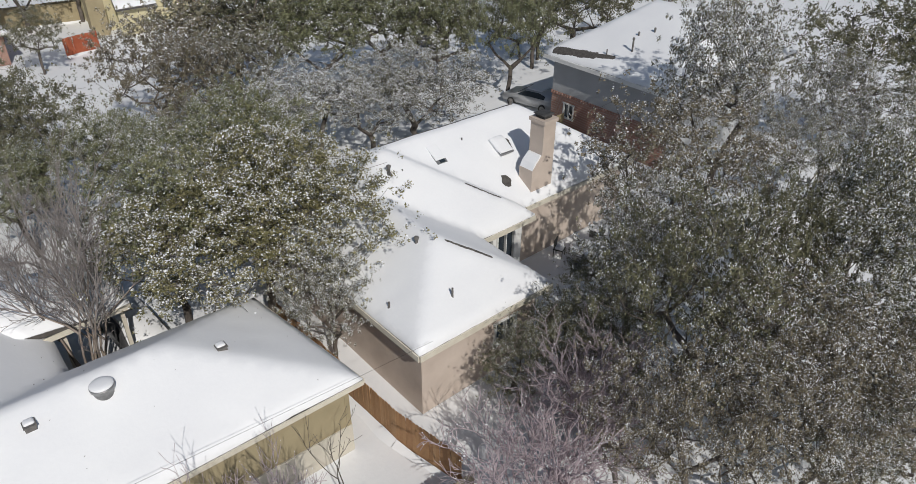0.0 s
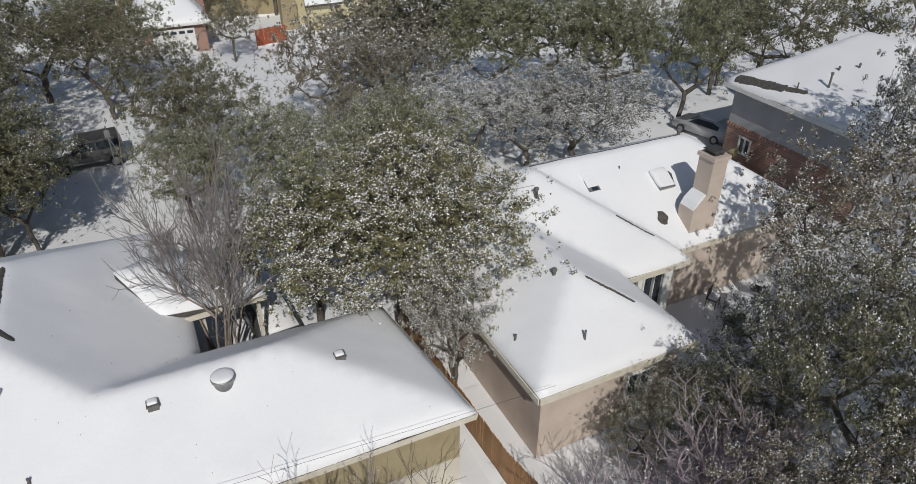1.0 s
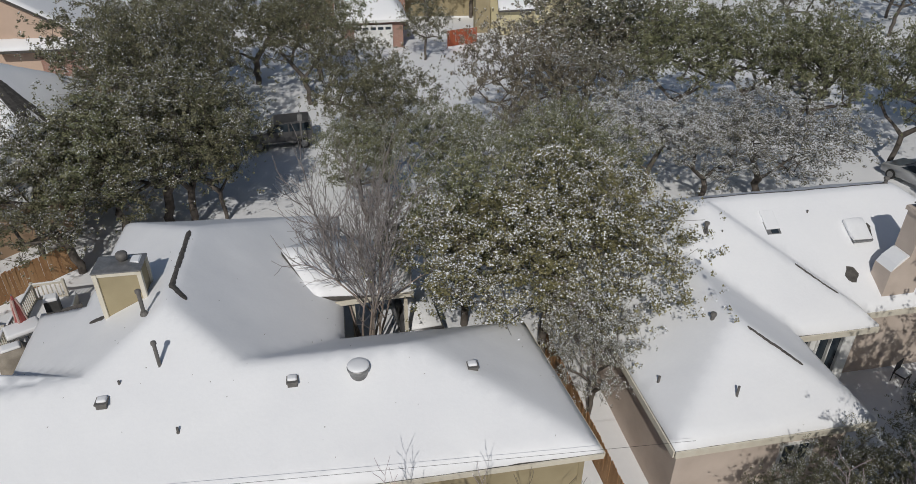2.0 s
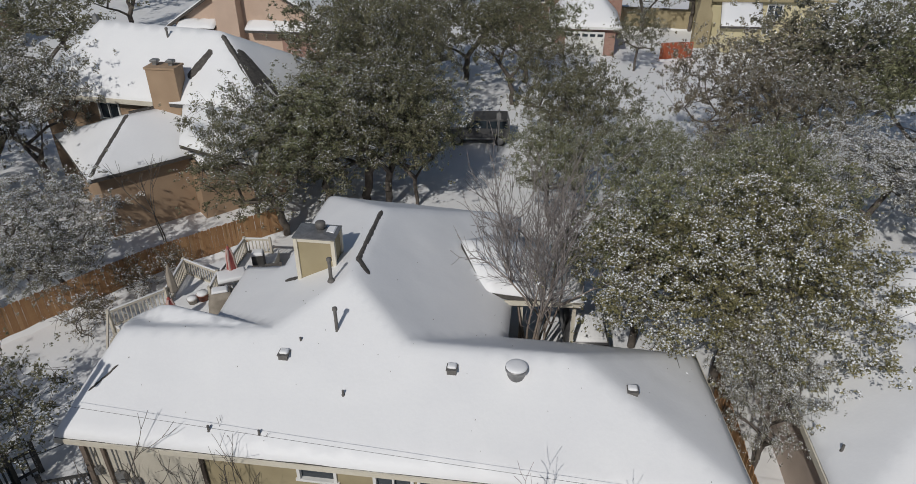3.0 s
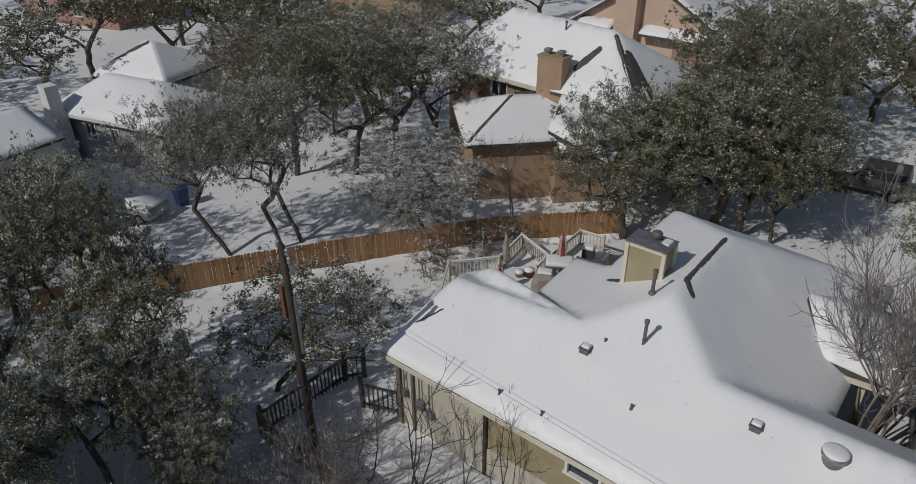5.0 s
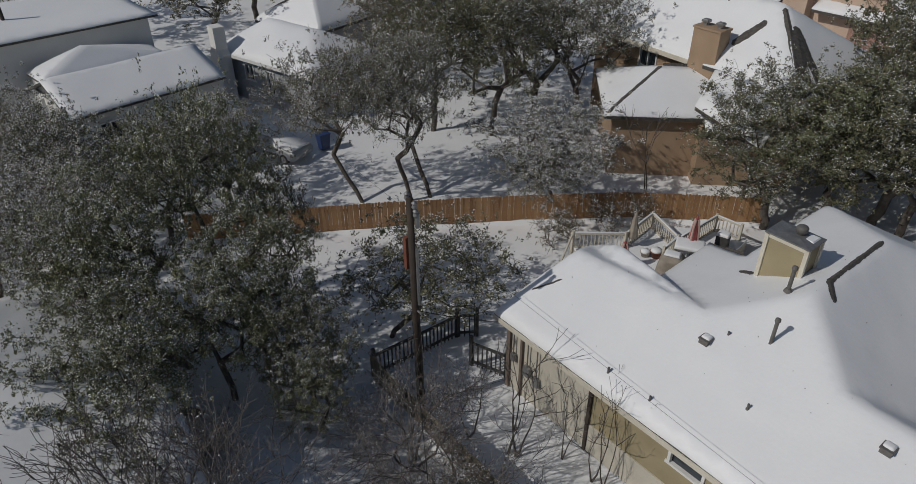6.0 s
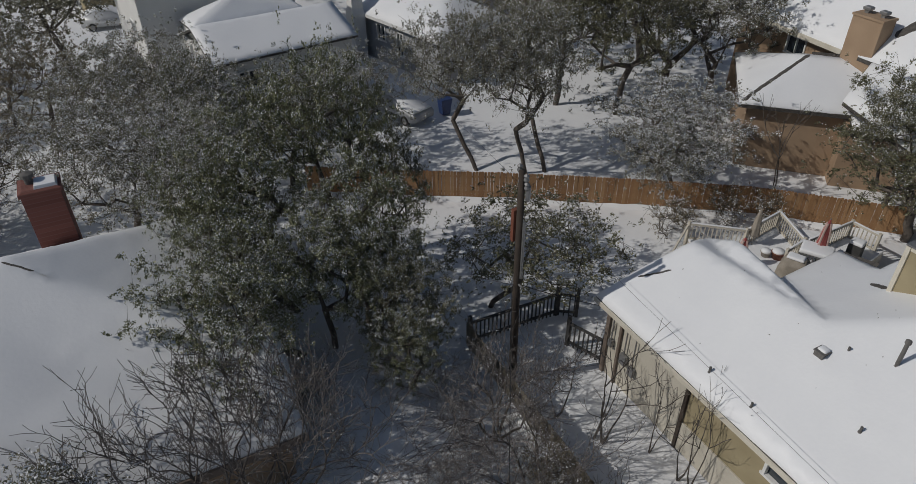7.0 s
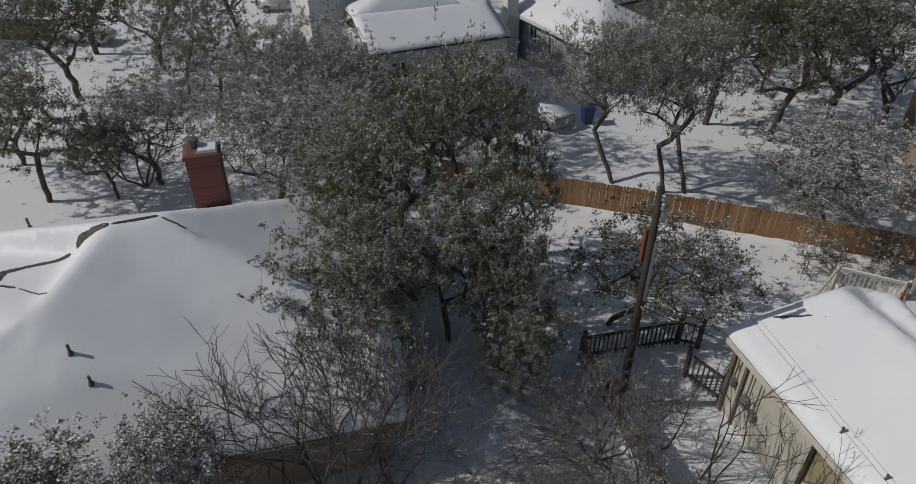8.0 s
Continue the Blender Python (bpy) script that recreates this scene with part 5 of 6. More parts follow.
def boxy_vehicle(x, y, rz):
    c = thing("boxy_vehicle", x, y, 0, "charcoal boxy vehicle with snow on its bonnet", "car", rz=rz)
    bm = bmesh.new()
    profile_body(bm, [(-1.85, 0.45), (2.45, 0.45), (2.5, 0.85), (2.4, 1.08), (1.1, 1.2), (0.55, 1.84), (-1.7, 1.88), (-1.88, 1.2)], 1.9, 0.22, 1.2)
    part("body", bm, TRUCKPAINT, c)
    bm = bmesh.new()
    profile_body(bm, [(2.38, 1.09), (1.12, 1.21), (0.75, 1.64), (0.72, 1.72), (1.1, 1.36), (1.5, 1.3), (2.3, 1.2)], 1.6, 0.2, 1.2)
    part("snow_cover", bm, SNOW_ROOF, c, "snow on the bonnet and windscreen", True)
    for s in (-1, 1):
        for x0, x1, x2, x3 in ((0.85, 0.5, -0.3, -0.3), (-0.4, -0.4, -1.1, -1.1), (-1.2, -1.2, -1.62, -1.75)):
            bm = bmesh.new()
            vs = [bm.verts.new((xx, s * (0.965 - 0.22 * max(0, zz - 1.2)), zz)) for xx, zz in ((x0, 1.27), (x1, 1.72), (x2, 1.75), (x3, 1.27))]
            bm.faces.new(vs)
            ret = bmesh.ops.extrude_face_region(bm, geom=bm.faces[:])
            bmesh.ops.translate(bm, verts=[g for g in ret["geom"] if isinstance(g, bmesh.types.BMVert)], vec=(0, -s * 0.025, 0))
            part("side_window", bm, GLASS, c)
        bm = bmesh.new()
        box(bm, 0.95, s * 1.07, 1.25, 0.12, 0.22, 0.22, bevel=0.03)
        part("mirror", bm, RUBBER, c)
        bm = bmesh.new()
        box(bm, 0.0, s * 0.955, 0.5, 2.2, 0.06, 0.09, bevel=0.01)
        part("side_step", bm, METAL, c)
        bm = bmesh.new()
        box(bm, 2.46, s * 0.68, 0.85, 0.08, 0.32, 0.2, bevel=0.02)
        part("headlight", bm, WHITE, c)
    for wx in (-1.25, 1.65):
        for s in (-1, 1):
            wheel(c, wx, s * 0.86, 0.38, 0.26)
    return c


boxy_vehicle(-4.2, 44.3, 184)


def snowy_car(x, y, rz, mat=None, label="parked car buried under snow"):
    c = thing("snowed_car", x, y, 0, label, "car", "parked cars", rz=rz)
    bm = bmesh.new()
    profile_body(bm, [(-2.1, 0.3), (2.1, 0.3), (2.15, 0.7), (1.95, 0.86), (1.0, 0.96), (0.3, 1.4), (-0.9, 1.45), (-1.8, 1.1), (-2.1, 0.95)], 1.75, 0.35, 0.9)
    bmesh.ops.bevel(bm, geom=bm.edges[:], offset=0.05, segments=2, affect="EDGES")
    part("body", bm, mat or CARPAINT, c, "", True)
    bm = bmesh.new()
    profile_body(bm, [(2.0, 0.89), (1.95, 0.95), (1.0, 1.06), (0.3, 1.53), (-0.9, 1.58), (-1.8, 1.23), (-2.0, 1.05), (-2.0, 0.99), (-0.9, 1.46), (0.3, 1.41), (1.0, 0.97)], 1.6, 0.3, 0.9)
    part("snow_cover", bm, SNOW_ROOF, c, "", True)
    for wx in (-1.3, 1.35):
        for s in (-1, 1):
            wheel(c, wx, s * 0.78, 0.31)
    return c


snowy_car(-36.2, 15.3, 20)
snowy_car(-62.3, 1.5, 80)
snowy_car(-58.0, -13.5, 60)
snowy_car(36.5, 48.0, 80, TRUCKPAINT, "dark parked car beyond the trees")

snowy_car(2.15, 24.0, 95, TRUCKPAINT, "black car under snow beside the house")

b = thing("rubbish_bin", -35.0, 17.8, 0, "dark blue wheeled bin standing in the snow", "bin")
bm = bmesh.new()
stack(bm, [(0, 0, 0.5, 0.5, 0.05), (0, 0, 0.65, 0.7, 1.0)])
part("body", bm, BLUEPLASTIC, b)
bm = bmesh.new()
box(bm, 0, 0, 1.001, 0.7, 0.75, 0.07, bevel=0.02)
part("lid", bm, BLUEPLASTIC, b)

b = thing("air_conditioner", 30.6, 26.1, 0, "square outdoor air conditioner with snow on top", "air conditioner")
bm = bmesh.new()
box(bm, 0, 0, 0, 0.8, 0.8, 0.8, bevel=0.03)
part("case", bm, METAL, b)
bm = bmesh.new()
lathe(bm, 0, 0, [(0.3, 0.801), (0.3, 0.83)], 16)
part("fan_grille", bm, DARKRAIL, b)
bm = bmesh.new()
box(bm, 0, 0.2, 0.802, 0.76, 0.3, 0.1, bevel=0.04)
part("snow_cap", bm, SNOW_ROOF, b, "", True)
plank_fence("side_gate_fence", [(31.75, 27.3), (29.9, 27.1)], 1.4, TAN, "short wooden gate fence beside the brick house", seed=7, snow=False)


plank_fence("dark_yard_fence", [(-61.5, -24.0), (-58.6, -15.4)], 1.7, GREYFENCE, "dark weathered fence beyond the trees", seed=9, width=0.2, snow=False)


def roof_litter():
    """Bits of leaf and bark blown on to the near roof."""
    rnd = random.Random(5)
    verts, faces = [], []
    house = bpy.data.objects["near_house"]
    for _ in range(80):
        c = on_snow(house, Vector((rnd.uniform(-12.5, 5.5), rnd.uniform(13.0, 22.0), 0)), 0.006)
        if c.z < 3.3:
            continue
        a, r = rnd.random() * 6.28, rnd.uniform(0.008, 0.022)
        k = len(verts)
        verts += [(c.x + r * math.cos(a + j * 2.1), c.y + 1.6 * r * math.sin(a + j * 2.1), c.z + 0.012 * (j == 0)) for j in range(3)] + [(c.x, c.y, c.z + 0.02)]
        faces += [(k, k + 1, k + 3), (k + 1, k + 2, k + 3), (k + 2, k, k + 3)]
    return tagged(raw("leaf_litter", verts, faces, BARK), "tiny brown leaf bits scattered on the roof snow", "leaf litter", kind="stuff")


roof_litter()


# ------------------------------------------------------------------ trees
def skeleton_tree(rnd, height, rx, rz, zc, fork, clusters, trunk_r, stems=1, gap=0.35, lean=(0, 0), shell=0.45, twigs=3):
    """Nodes and limbs: clump centres in an uneven crown, each joined to the nearest limb."""
    nodes = [(0.0, 0.0, -0.15)]
    parent = [-1]
    forks = []
    for s in range(stems):
        a = rnd.random() * 6.28
        last = 0
        off = (lean[0] + (0.6 * math.cos(a) if stems > 1 else rnd.uniform(-.25, .25)), lean[1] + (0.6 * math.sin(a) if stems > 1 else rnd.uniform(-.25, .25)))
        for k in range(1, 5):
            f = k / 4
            nodes.append((off[0] * f + rnd.uniform(-.1, .1), off[1] * f + rnd.uniform(-.1, .1), fork * f))
            parent.append(last)
            last = len(nodes) - 1
        forks.append(last)
    lobes = [(rnd.random() * 6.28, rnd.uniform(0.6, 1.15), rnd.uniform(-.4, .8)) for _ in range(8)]
    cents = []
    tries = 0
    while len(cents) < clusters and tries < 6000:
        tries += 1
        a, u = rnd.random() * 6.28, rnd.uniform(-0.75, 1.0)
        r = (shell + (1 - shell) * rnd.random()) if rnd.random() < 0.8 else rnd.random()
        reach = max(l[1] * max(0.0, math.cos(((a - l[0] + 3.14) % 6.28 - 3.14) * 0.95)) * (1 - 0.5 * abs(u - l[2])) for l in lobes)
        reach = min(1.12, max(0.5, reach * 1.55))
        w = math.sqrt(max(0, 1 - u * u))
        p = (lean[0] * 1.3 + rx * r * reach * w * math.cos(a), lean[1] * 1.3 + rx * r * reach * w * math.sin(a), zc + rz * u * r * min(1, reach + 0.15))
        if all((p[0] - q[0]) ** 2 + (p[1] - q[1]) ** 2 + (p[2] - q[2]) ** 2 > (gap * rx / 4 * 2) ** 2 for q in cents):
            cents.append(p)
    # the crown fills its nominal size
    ox, oy = lean[0] * 1.3, lean[1] * 1.3
    far_out = sorted(math.hypot(p[0] - ox, p[1] - oy) for p in cents)[int(len(cents) * 0.95)]
    high = max(p[2] for p in cents) - zc
    k, kz = rx * 0.9 / far_out, rz * 0.92 / high
    cents = [(ox + (p[0] - ox) * k, oy + (p[1] - oy) * k, zc + (p[2] - zc) * (kz if p[2] > zc else 1.25)) for p in cents]
    c0 = nodes[forks[0]]
    order = sorted(range(len(cents)), key=lambda i: (cents[i][0] - c0[0]) ** 2 + (cents[i][1] - c0[1]) ** 2 + (cents[i][2] - c0[2]) ** 2)
    ends = []
    for i in order:
        c = cents[i]
        best, bd = forks[0], 1e9
        for k in range(len(nodes)):
            if k in forks or k > forks[-1]:
                n = nodes[k]
                dd = math.dist(n, c) + (0.8 if n[2] > c[2] else 0) + 0.12 * math.dist(n, c0)
                if dd < bd:
                    best, bd = k, dd
        n = nodes[best]
        seg = math.dist(n, c)
        last = best
        m = max(1, int(seg / 0.8))
        for k in range(1, m):
            f = k / m
            nodes.append(tuple(n[j] + (c[j] - n[j]) * f + rnd.uniform(-.16, .16) for j in range(3)))
            parent.append(last)
            last = len(nodes) - 1
        nodes.append(c)
        parent.append(last)
        ends.append(len(nodes) - 1)
        last = len(nodes) - 1
    # twigs round each clump
    for e in list(ends):
        c = nodes[e]
        for _ in range(twigs):
            nodes.append((c[0] + rnd.gauss(0, .4), c[1] + rnd.gauss(0, .4), c[2] + rnd.gauss(0.1, .3)))
            parent.append(e)
    weight = [0.0] * len(nodes)
    kids = [0] * len(nodes)
    for k in range(1, len(nodes)):
        kids[parent[k]] += 1
    for k in range(len(nodes) - 1, 0, -1):
        if not kids[k]:
            weight[k] = 1.0
        weight[parent[k]] += weight[k]
    big = max(weight)
    rad = [max(0.008, trunk_r * (w / big) ** 0.66) for w in weight]
    return nodes, parent, rad, cents


def limbs_mesh(name, nodes, parent, rad, sides=6, cut=0.0):
    verts, faces = [], []
    for k in range(1, len(nodes)):
        if cut and not rad[k]:
            continue
        p, q = Vector(nodes[parent[k]]), Vector(nodes[k])
        d = q - p
        if d.length < 1e-4:
            continue
        d.normalize()
        r1 = rad[k]
        r0 = min(rad[parent[k]] or r1 * 1.1, r1 * 1.5)
        n = sides if r1 > 0.04 else 3
        u = d.orthogonal().normalized()
        v = d.cross(u)
        s = len(verts)
        for c, r in ((p, r0), (q + d * r1 * 0.4, r1)):
            for j in range(n):
                a = 2 * math.pi * j / n
                verts.append(tuple(c + r * (math.cos(a) * u + math.sin(a) * v)))
        for j in range(n):
            faces.append((s + j, s + (j + 1) % n, s + n + (j + 1) % n, s + n + j))
    me = bpy.data.meshes.new(name)
    me.from_pydata(verts, [], faces)
    me.shade_smooth()
    return me


def leaf_mesh(name, rng, cents, per, size, spread, flat=0.65, extra=()):
    """Leaves in small sprigs round clump centres, and thinner sprigs outside them."""
    sprig = 11
    k = max(2, per // sprig)
    c = np.repeat(np.array(cents), k, 0)
    big = np.repeat(rng.uniform(0.65, 1.3, len(cents)), k)[:, None]
    if extra:
        c = np.concatenate([c, np.array(extra)])
        big = np.concatenate([big, rng.uniform(0.1, 0.4, (len(extra), 1))])
    off = rng.normal(0, 1, (len(c), 3))
    off /= np.linalg.norm(off, axis=1)[:, None]
    off *= rng.uniform(0.35, 1.0, (len(c), 1)) ** 0.6 * spread * big
    off[:, 2] *= flat
    wide = rng.uniform(0.5, 1.2, (len(c), 1)) * spread * 0.22
    c, off, wide = np.repeat(c + off, sprig, 0), np.repeat(off, sprig, 0), np.repeat(wide, sprig, 0)
    n = len(c)
    loose = rng.normal(0, 1, (n, 3)) * wide
    p, off = c + loose, off + loose
    a = rng.normal(0, 1, (n, 3)) + np.array([0, 0, 0.2])
    a /= np.linalg.norm(a, axis=1)[:, None]
    b = np.cross(a, rng.normal(0, 1, (n, 3)))
    b /= np.linalg.norm(b, axis=1)[:, None]
    s = size * rng.uniform(0.55, 1.35, (n, 1))
    verts = np.empty((n, 3, 3))
    verts[:, 0] = p - a * s * 0.6
    verts[:, 1] = p + a * s * 0.35 + b * s * 0.38
    verts[:, 2] = p + a * s * 0.45 - b * s * 0.38
    me = bpy.data.meshes.new(name)
    me.from_pydata(verts.reshape(-1, 3), [], np.arange(n * 3).reshape(n, 3).tolist())
    return me, p, off


def snow_mesh(name, rng, p, off, count, size, low=0.0):
    """Flecks of snow held on leaves, in patches, mostly on the upper sides of the clumps."""
    ph = rng.uniform(0, 6.28, 6)
    patch = np.sin(p[:, 0] * 1.9 + ph[0]) + np.sin(p[:, 1] * 2.3 + ph[1]) + np.sin(p[:, 2] * 2.0 + ph[2]) + np.sin((p[:, 0] + p[:, 1]) * 0.9 + ph[3]) + np.sin((p[:, 1] - p[:, 2]) * 3.7 + ph[4])
    mid = p.mean(0)
    span = p.std(0) + 0.01
    out = (p - mid) / span
    score = 0.7 * off[:, 2] + 0.22 * patch + 0.30 * np.linalg.norm(out, axis=1) + (0.22 - low) * out[:, 2] + 0.3 * low * patch + rng.normal(0, 0.22, len(p))
    pick = np.argsort(-score)[:int(min(len(p), count * 1.25))]
    pick = rng.permutation(pick)
    pick = pick[np.arange(count) % len(pick)]
    q = p[pick] + rng.normal(0, 0.03, (count, 3)) + np.array([0, 0, 0.045])
    a = rng.normal(0, 1, (count, 3)) * np.array([1, 1, 0.5])
    a /= np.linalg.norm(a, axis=1)[:, None]
    b = np.cross(a, rng.normal(0, 0.55, (count, 3)) + np.array([0, -0.35, 1.0]))
    b /= np.linalg.norm(b, axis=1)[:, None]
    s = size * rng.uniform(0.4, 1.0, (count, 1)) ** 1.3 * 1.5
    verts = np.empty((count, 3, 3))
    verts[:, 0] = q - a * s * 0.6
    verts[:, 1] = q + a * s * 0.4 + b * s * 0.45
    verts[:, 2] = q + a * s * 0.5 - b * s * 0.45
    me = bpy.data.meshes.new(name)
    me.from_pydata(verts.reshape(-1, 3), [], np.arange(count * 3).reshape(count, 3).tolist())
    return me


def make_tree(name, label, seed, leaf, clusters, per, snow, leaf_size=0.118, snow_size=0.066, spread=0.5, height=8.0, rx=4.0, rz=2.6, zc=5.4, fork=1.9, trunk_r=0.18, stems=1, bark=None, gap=0.3, lean=(0, 0), shell=0.4, group="trees", low=0.0):
    rnd, rng = random.Random(seed), np.random.default_rng(seed)
    t = thing(name, 0, -400, 0, label, "tree", group)
    nodes, parent, rad, cents = skeleton_tree(rnd, height, rx, rz, zc, fork, clusters, trunk_r, stems, gap, lean, shell, 0 if leaf_size > 0.16 else 3)
    link("trunk", limbs_mesh("trunk", nodes, parent, rad), bark or BARK, t)
    if per:
        tufts = []
        for q in cents:
            d = np.array(q) - np.array((lean[0], lean[1], zc - 0.6))
            d /= np.linalg.norm(d) + 1e-6
            for _ in range(2):
                tufts.append(tuple(np.array(q) + d * rng.uniform(0.4, 1.15) * rx / 4 + rng.normal(0, 0.33, 3)))
        me, p, off = leaf_mesh("crown", rng, cents, per, leaf_size, spread, extra=tufts)
        c = link("crown", me, leaf, t)
        if snow:
            link("snow_clumps", snow_mesh("snow_clumps", rng, p, off, snow, snow_size, low), SNOW_LEAF, c, "white snow on the leaves")
    return t


def bare_mesh(seed, stems, height, spread, levels=5, r=0.05, droop=0.0, few=False, thin=0.0095):
    """Stems that fork again and again into crooked twigs."""
    rnd = random.Random(seed)
    nodes, parent, rad = [(0, 0, -0.1)], [-1], [r * 1.3]
    bend, odds = (0.12, 0.3) if few else (0.2, 0.8)

    def grow(at, d, length, rr, level):
        p = Vector(nodes[at])
        m = 4 if level < levels else 2
        last = at
        for k in range(m):
            d = (d + Vector((rnd.gauss(0, bend), rnd.gauss(0, bend), rnd.gauss(0.05, bend * 0.8) - droop))).normalized()
            p = p + d * length / m
            nodes.append(tuple(p))
            parent.append(last)
            rad.append(max(thin, rr * (1 - 0.1 * (k + 1))))
            last = len(nodes) - 1
            if level < levels and k < m - 1 and rnd.random() < odds and (level > 1 or k == 2):
                side = (d + Vector((rnd.gauss(0, .65), rnd.gauss(0, .65), rnd.gauss(0.1, .35)))).normalized()
                grow(last, side, length * rnd.uniform(0.45, 0.75), rr * 0.5, level + 1)
        if level < levels:
            for _ in range(2):
                side = (d + Vector((rnd.gauss(0, .45), rnd.gauss(0, .45), rnd.gauss(0.05, .25)))).normalized()
                grow(last, side, length * rnd.uniform(0.55, 0.8), rr * 0.62, level + 1)
    for s in range(stems):
        a = 6.28 * s / stems + rnd.uniform(-.3, .3)
        grow(0, Vector((spread * math.cos(a), spread * math.sin(a), 1)).normalized(), height * rnd.uniform(.3, .42), r, 1)
    k = height / max(p[2] for p in nodes)
    return [(p[0] * k, p[1] * k, p[2] * k) for p in nodes], parent, rad


def make_bare(name, label, seed, stems, height, spread, levels=5, r=0.05, mat=None, twig=None, group="bare trees", snow=0, droop=0.0):
    t = thing(name, 0, -400, 0, label, "tree", group)
    nodes, parent, rad = bare_mesh(seed, stems, height, spread, levels, r, droop, levels < 5, {"crape_myrtle": 0.0075, "bare_tree": 0.0085, "bare_shrub": 0.0085}.get(name, 0.0095))
    cut = r * 0.4 if levels > 4 else 1e-4
    if name == "crape_myrtle":
        # each stem is a part of its own
        stem = [0] * len(nodes)
        for k in range(1, len(nodes)):
            stem[k] = stem[parent[k]] or k
        for one in sorted(set(stem[1:])):
            link("stem", limbs_mesh("stem", nodes, parent, [q if q > cut and stem[k] == one else 0 for k, q in enumerate(rad)], 6, cut), mat, t, "pale smooth stem")
    else:
        link("trunk", limbs_mesh("trunk", nodes, parent, [q if q > cut else 0 for q in rad], 6, cut), mat or TWIG, t)
    if levels < 5:
        return t
    me = limbs_mesh("branch", nodes, parent, [q if q <= cut else 0 for q in rad], 3, -cut)
    c = link("branch", me, twig or mat or TWIG, t)
    if snow:
        rng = np.random.default_rng(seed)
        co = np.array([q for q in nodes if q[2] > 0.8])
        link("snow_clumps", snow_mesh("snow_clumps", rng, co, np.zeros_like(co), snow, 0.035), SNOW_LEAF, c, "flecks of snow on the twigs")
    return t


